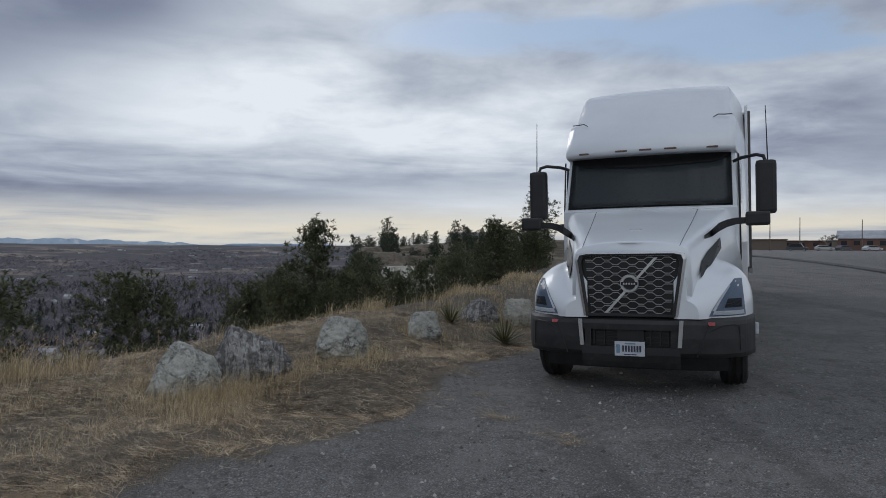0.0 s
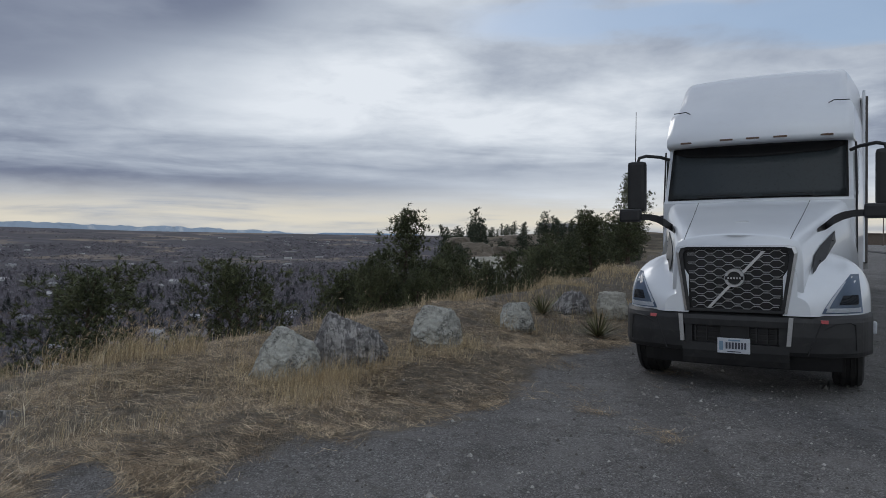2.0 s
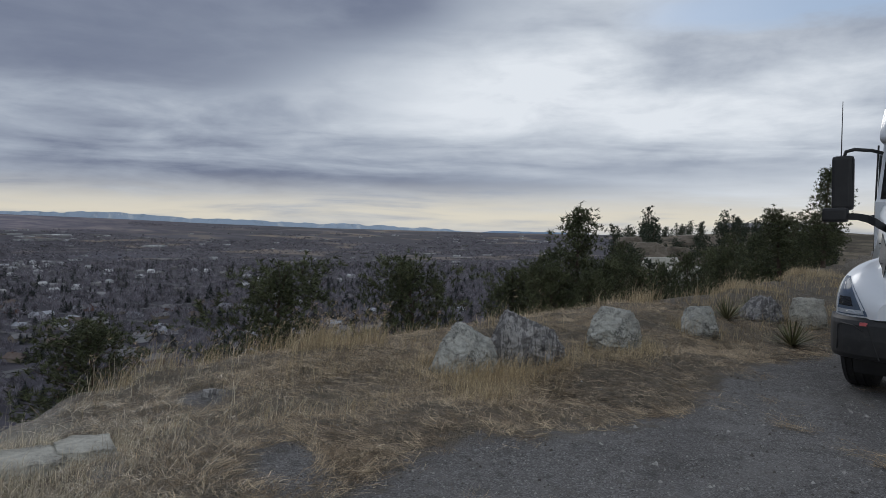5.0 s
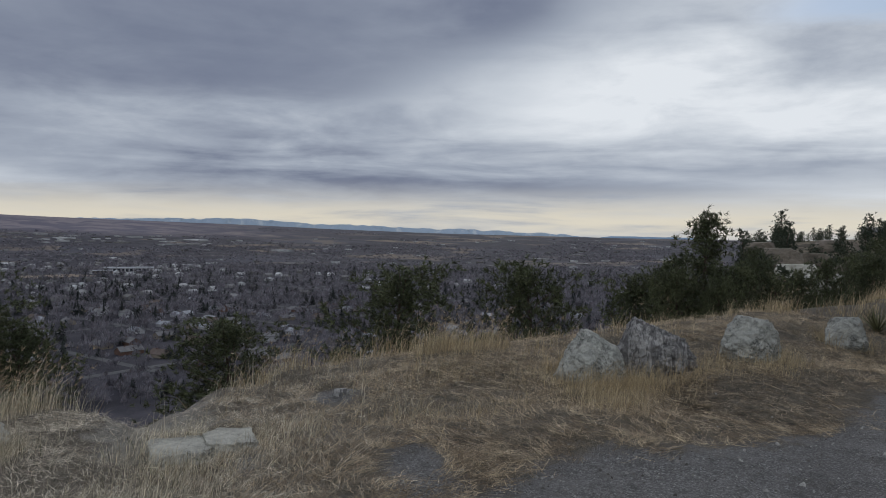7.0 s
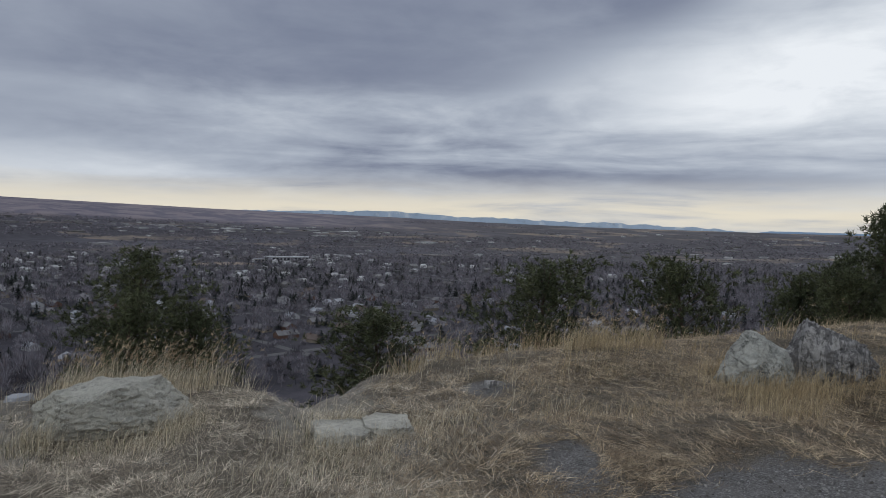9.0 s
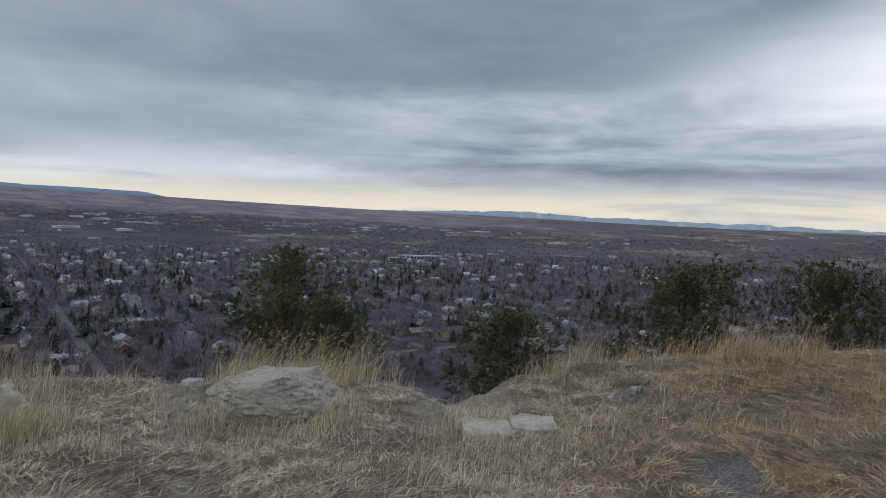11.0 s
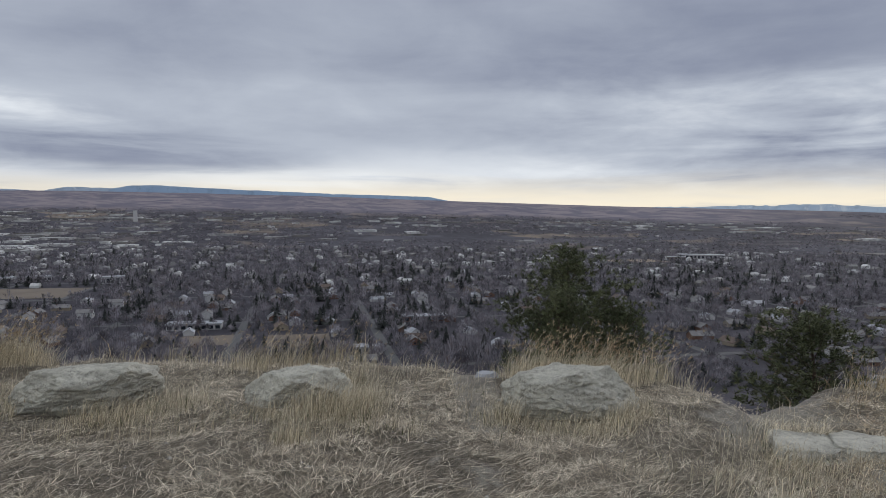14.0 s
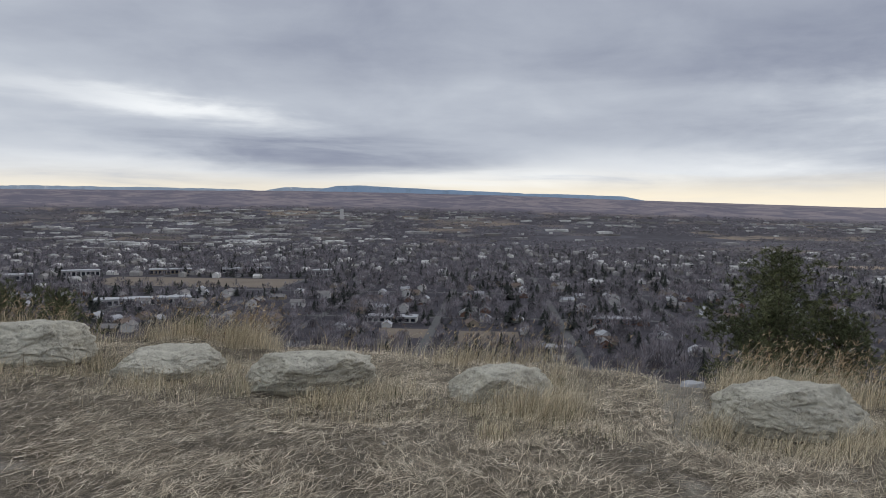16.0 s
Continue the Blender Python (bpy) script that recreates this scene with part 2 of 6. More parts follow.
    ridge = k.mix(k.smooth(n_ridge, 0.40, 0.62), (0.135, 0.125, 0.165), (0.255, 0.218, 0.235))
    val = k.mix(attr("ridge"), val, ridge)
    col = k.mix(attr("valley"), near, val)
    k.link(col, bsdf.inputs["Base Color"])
    bsdf.inputs["Roughness"].default_value = 0.92
    bsdf.inputs["Specular IOR Level"].default_value = 0.25
    bp = k.add("ShaderNodeBump")
    bp.inputs["Strength"].default_value = 0.9
    bp.inputs["Distance"].default_value = 0.03
    k.link(k.math("ADD", k.math("MULTIPLY", stones.outputs["Distance"], -1.0), k.math("ADD", n_mid, k.math("MULTIPLY", n_fine, 0.4))), bp.inputs["Height"])
    k.link(bp.outputs[0], bsdf.inputs["Normal"])
    return m


def glassy(name, color, rough=0.05, trans=0.0):
    m = surface(name, color, color, 3.0, rough, 0.0)
    b = m.node_tree.nodes["Principled BSDF"]
    b.inputs["Transmission Weight"].default_value = trans
    b.inputs["IOR"].default_value = 1.5
    return m


def stone_material(name, pale, grey, dark, speckle=0.5, crack=0.6, streak=0.0):
    """Weathered sandstone: pale worn faces, dark lichen flecks in patches, thin cracks, optional upright streaks."""
    m = bpy.data.materials.new(name)
    m.use_nodes = True
    k = Nodes(m.node_tree)
    bsdf = m.node_tree.nodes["Principled BSDF"]
    co = k.add("ShaderNodeTexCoord").outputs["Object"]
    broad = k.noise(co, 3.0, 5.0, 0.6, 0.4)
    mid = k.noise(co, 13.0, 5.0, 0.65, 0.3)
    fine = k.noise(co, 60.0, 4.0, 0.7)
    fleck = k.noise(co, 34.0, 5.0, 0.72, 0.6)
    col = k.mix(k.smooth(broad, 0.36, 0.64), pale, grey)
    col = k.mix(k.math("MULTIPLY", k.smooth(mid, 0.45, 0.62), 0.35), col, tuple(v * 0.6 for v in grey))
    patch = k.smooth(k.noise(co, 4.5, 4.0, 0.6, 0.5), 0.46, 0.62)
    col = k.mix(k.math("MULTIPLY", k.math("MULTIPLY", k.smooth(fleck, 0.50, 0.57), patch), speckle), col, dark)
    col = k.mix(k.math("MULTIPLY", k.smooth(fine, 0.52, 0.68), 0.35), col, tuple(v * 0.5 for v in grey))
    warp = k.add("ShaderNodeVectorMath", operation="MULTIPLY_ADD")
    k.link(k.vec(mid, broad, fleck), warp.inputs[0])
    warp.inputs[1].default_value = (0.28, 0.28, 0.28)
    k.link(co, warp.inputs[2])
    cell = k.add("ShaderNodeTexVoronoi", feature="DISTANCE_TO_EDGE")
    k.link(warp.outputs[0], cell.inputs["Vector"])
    cell.inputs["Scale"].default_value = 5.0
    gap = k.math("SUBTRACT", 1.0, k.smooth(cell.outputs["Distance"], 0.0, 0.035))
    col = k.mix(k.math("MULTIPLY", gap, crack), col, dark)
    height = k.math("SUBTRACT", k.math("ADD", k.math("MULTIPLY", mid, 0.8), k.math("MULTIPLY", fine, 0.4)), k.math("MULTIPLY", gap, 0.5 * crack))
    if streak:
        sq = k.add("ShaderNodeMapping")
        k.link(co, sq.inputs["Vector"])
        sq.inputs["Rotation"].default_value = (0, radians(18), 0)
        sq.inputs["Scale"].default_value = (17, 17, 3.0)
        ribs = k.noise(sq.outputs[0], 1.0, 5.0, 0.65, 0.8)
        col = k.mix(k.math("MULTIPLY", k.smooth(ribs, 0.47, 0.56), streak), col, dark)
        height = k.math("SUBTRACT", height, k.math("MULTIPLY", ribs, 0.9))
    k.link(col, bsdf.inputs["Base Color"])
    bsdf.inputs["Roughness"].default_value = 0.93
    bp = k.add("ShaderNodeBump")
    bp.inputs["Strength"].default_value = 1.0
    bp.inputs["Distance"].default_value = 0.04
    k.link(height, bp.inputs["Height"])
    k.link(bp.outputs[0], bsdf.inputs["Normal"])
    return m


M = {
    "ground": ground_material(),
    "straw": surface("straw", (0.46, 0.35, 0.20), (0.60, 0.50, 0.33), 1.2, 0.75, 0, 40, island=0.8, world_space=True),
    "straw_pale": surface("straw_pale", (0.55, 0.48, 0.35), (0.76, 0.69, 0.55), 1.2, 0.75, 0, 40, island=0.95, world_space=True, grainy=0.2),
    "thatch": surface("thatch", (0.20, 0.142, 0.085), (0.66, 0.53, 0.36), 6.0, 0.8, 0, 40, island=0.95, world_space=True, grainy=0.3),
    "thatch_pale": surface("thatch_pale", (0.40, 0.34, 0.26), (0.84, 0.76, 0.63), 6.0, 0.8, 0, 40, island=0.95, world_space=True, grainy=0.3),
    "green": surface("green_blades", (0.09, 0.11, 0.05), (0.16, 0.165, 0.08), 1.0, 0.7, 0, 40, island=0.7, world_space=True),
    "pebble": surface("pebble", (0.22, 0.213, 0.206), (0.42, 0.41, 0.40), 6.0, 0.85, 0.1, 60, island=0.95, world_space=True),
    "rock_pale": stone_material("sandstone_pale", (0.62, 0.60, 0.52), (0.50, 0.48, 0.415), (0.15, 0.14, 0.125), 0.55, 0.10),
    "rock_lichen": stone_material("lichen_boulder", (0.58, 0.575, 0.52), (0.45, 0.45, 0.41), (0.09, 0.087, 0.085), 0.75, 0.4),
    "rock_dark": stone_material("dark_boulder", (0.55, 0.53, 0.51), (0.40, 0.385, 0.375), (0.075, 0.072, 0.075), 0.6, 0.4, 0.62),
    "bark": surface("bark", (0.085, 0.062, 0.048), (0.14, 0.10, 0.075), 5.0, 0.95, 0.8, 30, bump_dist=0.02),
    "needles": surface("needles", (0.060, 0.076, 0.036), (0.145, 0.160, 0.078), 0.8, 0.75, 0, 12, island=0.85, world_space=True),
    "needles_far": surface("needles_far", (0.040, 0.055, 0.036), (0.070, 0.085, 0.050), 0.4, 0.8, 0, 6, island=0.6, world_space=True),
    "conifer": surface("conifer", (0.014, 0.018, 0.018), (0.032, 0.037, 0.032), 0.06, 0.85, 0, 1.0, world_space=True),
    # the mauve cast of the twigs is valley haze put into the colour
    "twigs": surface("bare_twigs", (0.058, 0.054, 0.067), (0.38, 0.357, 0.395), 0.075, 0.9, 0, 0.6, c3=(0.17, 0.11, 0.09), spot=0.5, world_space=True),
    "yucca": surface("yucca", (0.16, 0.165, 0.085), (0.24, 0.23, 0.13), 3.0, 0.7, 0, 20, island=0.7),
    "paint": surface("white_truck_paint", (0.78, 0.81, 0.85), (0.82, 0.85, 0.88), 1.5, 0.32, 0.015, 12, c3=(0.70, 0.70, 0.70), spot=0.10, coat=0.6, grainy=0.05),
    "plastic": surface("dark_bumper_plastic", (0.016, 0.016, 0.017), (0.028, 0.028, 0.029), 4.0, 0.55, 0.12, 120, c3=(0.06, 0.056, 0.052), spot=0.35, bump_dist=0.004, grainy=0.2),
    "black": surface("black_trim", (0.012, 0.012, 0.013), (0.020, 0.020, 0.021), 5.0, 0.5, 0.05, 90),
    "rubber": surface("tyre_rubber", (0.018, 0.018, 0.018), (0.032, 0.031, 0.030), 7.0, 0.85, 0.25, 80, c3=(0.08, 0.075, 0.068), spot=0.3),
    "chrome": surface("brushed_aluminium", (0.55, 0.56, 0.57), (0.66, 0.66, 0.67), 6.0, 0.30, 0.03, 80, metal=0.85),
    "bar": surface("grille_bar_metal", (0.36, 0.37, 0.38), (0.46, 0.46, 0.46), 6.0, 0.38, 0.03, 80, metal=0.6),
    "steel": surface("galvanised_steel", (0.34, 0.345, 0.35), (0.44, 0.44, 0.44), 4.0, 0.45, 0.1, 60, metal=0.7, c3=(0.22, 0.17, 0.13), spot=0.3),
    # base lifted to blue-grey: part of the sky's reflection is painted in
    "glass": glassy("windscreen_glass", (0.080, 0.094, 0.102), 0.05),
    # opaque pale blue paints the sky's reflection onto the clear lens
    "lamp_glass": glassy("headlamp_glass", (0.20, 0.26, 0.36), 0.06),
    "lamp_white": surface("headlamp_reflector", (0.80, 0.84, 0.90), (0.86, 0.89, 0.93), 8.0, 0.2, 0.05, 60),
    "red": surface("red_reflector", (0.55, 0.10, 0.11), (0.62, 0.16, 0.16), 30.0, 0.3, 0.1, 120),
    "amber": surface("marker_lamp_dark", (0.10, 0.055, 0.035), (0.14, 0.08, 0.05), 30.0, 0.3, 0.1, 120),
    "plate": surface("plate_enamel", (0.50, 0.53, 0.58), (0.60, 0.62, 0.66), 14.0, 0.4, 0.05, 90),
    "plate_ink": surface("plate_ink", (0.045, 0.05, 0.075), (0.06, 0.065, 0.09), 14.0, 0.5, 0.0, 90),
    "plate_blue": surface("plate_blue", (0.16, 0.26, 0.36), (0.22, 0.32, 0.42), 14.0, 0.5, 0.0, 90),
    "trailer": surface("trailer_panel", (0.62, 0.63, 0.64), (0.70, 0.71, 0.71), 2.0, 0.4, 0.05, 30, c3=(0.45, 0.44, 0.42), spot=0.3),
    "asphalt": surface("asphalt", (0.090, 0.090, 0.094), (0.125, 0.124, 0.126), 0.4, 0.9, 0.1, 12, world_space=True),
    "roof_pale": surface("pale_roofing", (0.32, 0.335, 0.37), (0.50, 0.51, 0.54), 0.2, 0.8, 0.1, 3),
    "roof_grey": surface("grey_shingles", (0.17, 0.165, 0.17), (0.26, 0.25, 0.25), 0.3, 0.9, 0.2, 4),
    "roof_brown": surface("brown_shingles", (0.13, 0.095, 0.080), (0.18, 0.14, 0.12), 0.3, 0.9, 0.2, 4),
    "wall_white": surface("white_siding", (0.46, 0.46, 0.47), (0.56, 0.555, 0.56), 0.3, 0.8, 0.1, 5),
    "wall_tan": surface("tan_siding", (0.26, 0.22, 0.17), (0.33, 0.28, 0.22), 0.3, 0.85, 0.1, 5),
    "wall_brick": surface("brown_brick", (0.15, 0.085, 0.065), (0.20, 0.12, 0.09), 0.5, 0.9, 0.2, 8),
    "window": glassy("dark_window", (0.03, 0.035, 0.045), 0.08),
    "town_pale": surface("far_town_pale", (0.26, 0.265, 0.28), (0.56, 0.57, 0.59), 0.02, 0.85, 0.0, 0.3, island=0.95, world_space=True),
    # pale blue of mountain and mesa is distance haze painted into the colour
    "mountain": surface("hazed_mountain", (0.42, 0.52, 0.64), (0.48, 0.58, 0.70), 0.004, 0.95, 0.0, 0.02, c3=(0.75, 0.79, 0.82), spot=0.7, world_space=True),
    "mesa": surface("hazed_mesa", (0.30, 0.42, 0.58), (0.34, 0.46, 0.62), 0.004, 0.95, 0.0, 0.02, world_space=True),
    "wood": surface("weathered_wood", (0.13, 0.10, 0.08), (0.20, 0.16, 0.13), 3.0, 0.9, 0.3, 40),
    "wood_grey": surface("dirty_grey_metal", (0.075, 0.07, 0.066), (0.13, 0.12, 0.113), 3.0, 0.6, 0.1, 40, metal=0.3),
    "car_light": surface("silver_car_paint", (0.42, 0.43, 0.44), (0.50, 0.50, 0.51), 2.0, 0.3, 0.0, 20, coat=0.5),
    "car_dark": surface("dark_car_paint", (0.045, 0.05, 0.06), (0.07, 0.075, 0.085), 2.0, 0.3, 0.0, 20, coat=0.5),
}


# ---- mesh helpers ----
def to_mesh(name, verts, tris, smooth=False):
    """A mesh from arrays of corners and of triangles or quads."""
    verts, tris = np.asarray(verts, dtype=np.float32), np.asarray(tris, dtype=np.int32)
    me = bpy.data.meshes.new(name)
    me.vertices.add(len(verts))
    me.vertices.foreach_set("co", verts.ravel())
    n = tris.shape[1]
    me.loops.add(tris.size)
    me.loops.foreach_set("vertex_index", tris.ravel())
    me.polygons.add(len(tris))
    me.polygons.foreach_set("loop_start", np.arange(0, tris.size, n, dtype=np.int32))
    me.polygons.foreach_set("use_smooth", np.full(len(tris), smooth))
    me.update(calc_edges=True)
    me.validate()
    return me


def arr_part(name, verts, tris, material, parent=None, label="", smooth=False):
    ob = new(name, to_mesh(name, verts, tris, smooth))
    ob.data.materials.append(M[material])
    ob.parent = parent
    if label:
        tagged(ob, label)
    return ob


def part(name, bm, material, parent=None, label="", smooth=False):
    """Links a bmesh as one mesh object under a thing or a part."""
    me = bpy.data.meshes.new(name)
    bmesh.ops.recalc_face_normals(bm, faces=bm.faces)
    if smooth:
        for f in bm.faces:
            f.smooth = True
    bm.to_mesh(me)
    bm.free()
    me.materials.append(M[material])
    ob = new(name, me)
    ob.parent = parent
    if label:
        tagged(ob, label)
    return ob


def empty(name, m, label, category, group=""):
    ob = new(name)
    ob.matrix_basis = m
    ob.empty_display_size = 0.2
    return tagged(ob, label, category, group)


def box_bm(x0, x1, y0, y1, z0, z1, bevel=0.0, bm=None):
    bm = bm or bmesh.new()
    g = bmesh.ops.create_cube(bm, size=1.0, matrix=Matrix.Translation(((x0 + x1) / 2, (y0 + y1) / 2, (z0 + z1) / 2)) @ Matrix.Diagonal((x1 - x0, y1 - y0, z1 - z0, 1)))
    if bevel:
        es = list({e for v in g["verts"] for e in v.link_edges})
        bmesh.ops.bevel(bm, geom=es, offset=bevel, segments=2, profile=0.6, affect="EDGES")
    return bm


def loft_bm(rings, closed=True, caps=True, bm=None):
    """Bridges rings of points, each with as many as the last."""
    bm = bm or bmesh.new()
    vs = [[bm.verts.new(p) for p in r] for r in rings]
    n = len(rings[0])
    for a, b in zip(vs, vs[1:]):
        for i in range(n if closed else n - 1):
            j = (i + 1) % n
            bm.faces.new((a[i], a[j], b[j], b[i]))
    if caps and closed:
        bm.faces.new(vs[0][::-1])
        bm.faces.new(vs[-1])
    return bm


def tube_bm(points, radii, sides=8, bm=None):
    """A round tube along points."""
    pts = [Vector(p) for p in points]
    if isinstance(radii, (int, float)):
        radii = [radii] * len(pts)
    rings = []
    for i, p in enumerate(pts):
        d = (pts[min(i + 1, len(pts) - 1)] - pts[max(i - 1, 0)]).normalized()
        a = d.orthogonal().normalized()
        if i and rings:
            a = (last - d * last.dot(d)).normalized()
        last = a
        b = d.cross(a)
        rings.append([p + (a * math.cos(t) + b * math.sin(t)) * radii[i] for t in [2 * math.pi * s / sides for s in range(sides)]])
    return loft_bm(rings, True, True, bm)


def slab_bm(outline, axis_vec, bm=None):
    """A prism: a flat outline pushed along a vector."""
    v = Vector(axis_vec)
    return loft_bm([[Vector(p) for p in outline], [Vector(p) + v for p in outline]], True, True, bm)


def bearing(az, d):
    return -math.sin(radians(az)) * d, math.cos(radians(az)) * d


# ---- the lie of the land ----
def vnoise(x, y, seed=0):
    """Smooth value noise on arrays, about -1 to 1."""
    xi, yi = np.floor(x), np.floor(y)
    fx, fy = x - xi, y - yi
    fx, fy = fx * fx * (3 - 2 * fx), fy * fy * (3 - 2 * fy)

    def h(a, b):
        v = np.sin(a * 127.1 + b * 311.7 + seed * 74.7) * 43758.5453
        return (v - np.floor(v)) * 2 - 1
    return (h(xi, yi) * (1 - fx) + h(xi + 1, yi) * fx) * (1 - fy) + (h(xi, yi + 1) * (1 - fx) + h(xi + 1, yi + 1) * fx) * fy


def sstep(a, b, v):
    t = np.clip((v - a) / (b - a), 0, 1)
    return t * t * (3 - 2 * t)


# rim of the bank by bearing: distance of the brink and its height
RIM_AZ = [-180, -60, -20, -17, -14, -12, -10, -8, -4, 0, 5, 10, 20, 30, 40, 47, 51, 54, 58, 70, 80, 95, 110, 125, 150, 180]
RIM_D = [6000, 6000, 6000, 900, 260, 110, 60, 36, 22, 17, 14.5, 12.5, 10.6, 9.6, 9.0, 7.9, 7.0, 6.9, 7.6, 8.3, 8.8, 9.4, 10.4, 12, 30, 6000]
RIM_Z = [0, 0, 0, 0, .1, .25, .30, .32, .30, .28, .29, .28, .14, .02, -.05, -.10, -.14, -.14, -.18, -.22, -.24, -.20, -.08, .05, .05, 0]
# edge of the gravel by bearing
LOT_AZ = [-180, -30, -20, -16, -12, -7, -3, 4, 13, 22, 29, 38, 50, 125, 160, 180]
LOT_D = [6000, 6000, 600, 60, 17, 10.6, 9.4, 6.8, 5.8, 5.0, 4.4, 3.9, 3.0, 3.0, 8, 6000]
# skyline of the far ridge by bearing, degrees above level
SKY_AZ = [-180, 0, 16, 30, 38, 45, 58, 72, 83, 93, 100, 120, 140, 180]
SKY_EL = [-.4, -.35, -.30, -.15, 0.05, .30, .62, 1.08, 1.45, 1.62, 1.68, 1.45, 1.3, 0.0]
FLOOR = -95.0
EYE_Z = 1.62


def land(x, y):
    """Height of the ground, and its masks: cover, bare, slope, valley, farm, ridge."""
    x, y = np.asarray(x, float), np.asarray(y, float)
    d = np.hypot(x, y) + 1e-6
    az = np.degrees(np.arctan2(-x, y))
    dc = np.interp(az, RIM_AZ, RIM_D) + 0.35 * vnoise(az * 0.35, az * 0 + 3.0, 5)
    zc = np.interp(az, RIM_AZ, RIM_Z)
    lot = np.interp(az, LOT_AZ, LOT_D)
    rise = sstep(0.35, 1.0, d / np.minimum(dc, 400))
    z = zc * rise * np.where(dc < 400, 1, 0)
    bump = 0.05 * vnoise(x * 0.9, y * 0.9, 1) + 0.025 * vnoise(x * 2.7, y * 2.7, 2) + 0.012 * vnoise(x * 7, y * 7, 3)
    grassy = sstep(-1.1, 1.1, d - lot + 0.7 * vnoise(x * 0.7, y * 0.7, 15))
    z = z + bump * (0.35 + 0.9 * grassy) * sstep(900, 200, d)
    # the lot falls gently away towards its far side
    z = z - np.where(az < -9, 0.0065 * np.clip(d - 80, 0, 1500), 0)
    over = np.clip(d - dc, 0, None)
    drop = zc - 0.10 * np.clip(over, 0, 1.0) - 0.42 * np.clip(over - 0.6, 0, 34) - 0.95 * np.clip(over - 34.6, 0, None)
    drop = drop + 1.2 * vnoise(x * 0.08, y * 0.08, 7) * sstep(4, 30, over)
    # promontory beyond the gully
    top = np.interp(az, [-9, -3, 3, 7.5, 9], [1.6, 1.3, 0.2, -1.6, -3])
    prom = np.interp(d, [0, 36, 75, 108, 150, 190, 260, 420, 6000], [0, -4.5, -8.5, -5.2, -2.4, 0, 0, -3, -6])
    prom = prom + top * sstep(120, 190, d) + 0.9 * vnoise(x * 0.07, y * 0.07, 9) * sstep(50, 90, d)
    prom = np.where(over > 0, np.maximum(prom, np.where(d < 40, drop, -40)), z)
    wp = sstep(13.0, 6.5, az) * np.where(az > -3, sstep(520, 300, d), 1.0)
    slope_z = np.where(over > 0, drop * (1 - wp) + prom * wp, z)
    sky = np.interp(az, SKY_AZ, SKY_EL)
    u = np.clip((d - 1500) / 3400, 0, 1)
    e0 = math.degrees(math.atan2(FLOOR - EYE_Z, 1500.0))
    el = e0 + (sky - e0) * (1 - (1 - u) ** 1.55)
    floor = np.where(d < 1500, FLOOR, EYE_Z + d * np.tan(np.radians(el)))
    floor = floor + np.where(d > 3600, 9.0 * vnoise(az * 0.9, d * 0.004, 11) * sstep(3600, 4300, d) * sstep(40, 70, az) * sstep(4900, 4700, d), 0)
    valley_side = (az > -3) & (az < 155)
    z = np.where(valley_side, np.maximum(slope_z, floor), slope_z)
    is_floor = np.where(valley_side & (floor >= slope_z - 0.01) & (d > 90), 1.0, 0.0)
    patch = vnoise(x * 0.8 + 4, y * 0.8, 21)
    bare = np.exp(-(((az - 53) / 6) ** 2)) * sstep(5.2, 6.2, d) * 0.75 + 0.55 * sstep(-0.1, 0.6, patch) * sstep(40, 60, az) * sstep(7.0, 6.0, d)
    bare = bare + 0.9 * np.exp(-((az - 74) / 2.2) ** 2) * sstep(5.5, 6.5, d)
    hole = np.exp(-(((az - 34.5) / 3.0) ** 2 + ((d - 4.9) / 0.55) ** 2)) + np.exp(-(((az - 40) / 2.2) ** 2 + ((d - 7.4) / 0.35) ** 2)) + np.exp(-(((az - 47.2) / 1.2) ** 2 + ((d - 5.4) / 0.3) ** 2))
    cover = np.clip(grassy - hole, 0, 1)
    cover = np.where(d > 60, 1.0 * (az > -9), cover)
    return z, dict(cover=cover, bare=np.clip(bare, 0, 1), slope=sstep(1.5, 4.5, over) * (az > -14), valley=is_floor,
                   farm=sstep(1500, 2300, d), ridge=sstep(3350, 3750, d) * sstep(34, 56, az))


def ground_z(x, y):
    return float(land(np.array([x]), np.array([y]))[0][0])


def build_ground():
    az = np.concatenate([np.arange(-180, -36, 6.0), np.arange(-36, 126, 0.8), np.arange(126, 180, 6.0)])
    r = np.concatenate([np.linspace(0.3, 3, 12), np.linspace(3.15, 16, 88), np.geomspace(16.3, 60, 56), np.geomspace(62, 600, 56), np.geomspace(620, 4990, 60)])
    A, R = np.meshgrid(np.radians(az), r, indexing="ij")
    X, Y = -np.sin(A) * R, np.cos(A) * R
    Z, masks = land(X.ravel(), Y.ravel())
    na, nr = A.shape
    verts = np.concatenate([np.stack([X.ravel(), Y.ravel(), Z], 1), [[0, 0, 0]]])
    i, j = np.meshgrid(np.arange(na), np.arange(nr - 1), indexing="ij")
    i2 = (i + 1) % na
    quads = np.stack([i * nr + j, i2 * nr + j, i2 * nr + j + 1, i * nr + j + 1], -1).reshape(-1, 4)[:, ::-1]
    tri0 = np.stack([np.full(na, na * nr), np.arange(na) * nr, ((np.arange(na) + 1) % na) * nr], 1)
    tris = np.concatenate([quads[:, [0, 1, 2]], quads[:, [0, 2, 3]], tri0[:, [0, 1, 2]]])
    ob = new("ground", to_mesh("ground", verts, tris, True))
    ob.data.materials.append(M["ground"])
    for name, v in masks.items():
        a = ob.data.attributes.new(name, "FLOAT", "POINT")
        a.data.foreach_set("value", np.append(v, 0).astype(np.float32))
    return tagged(ob, "gravel lot, dry grass bank and wide valley floor", "ground", kind="structure")


build_ground()


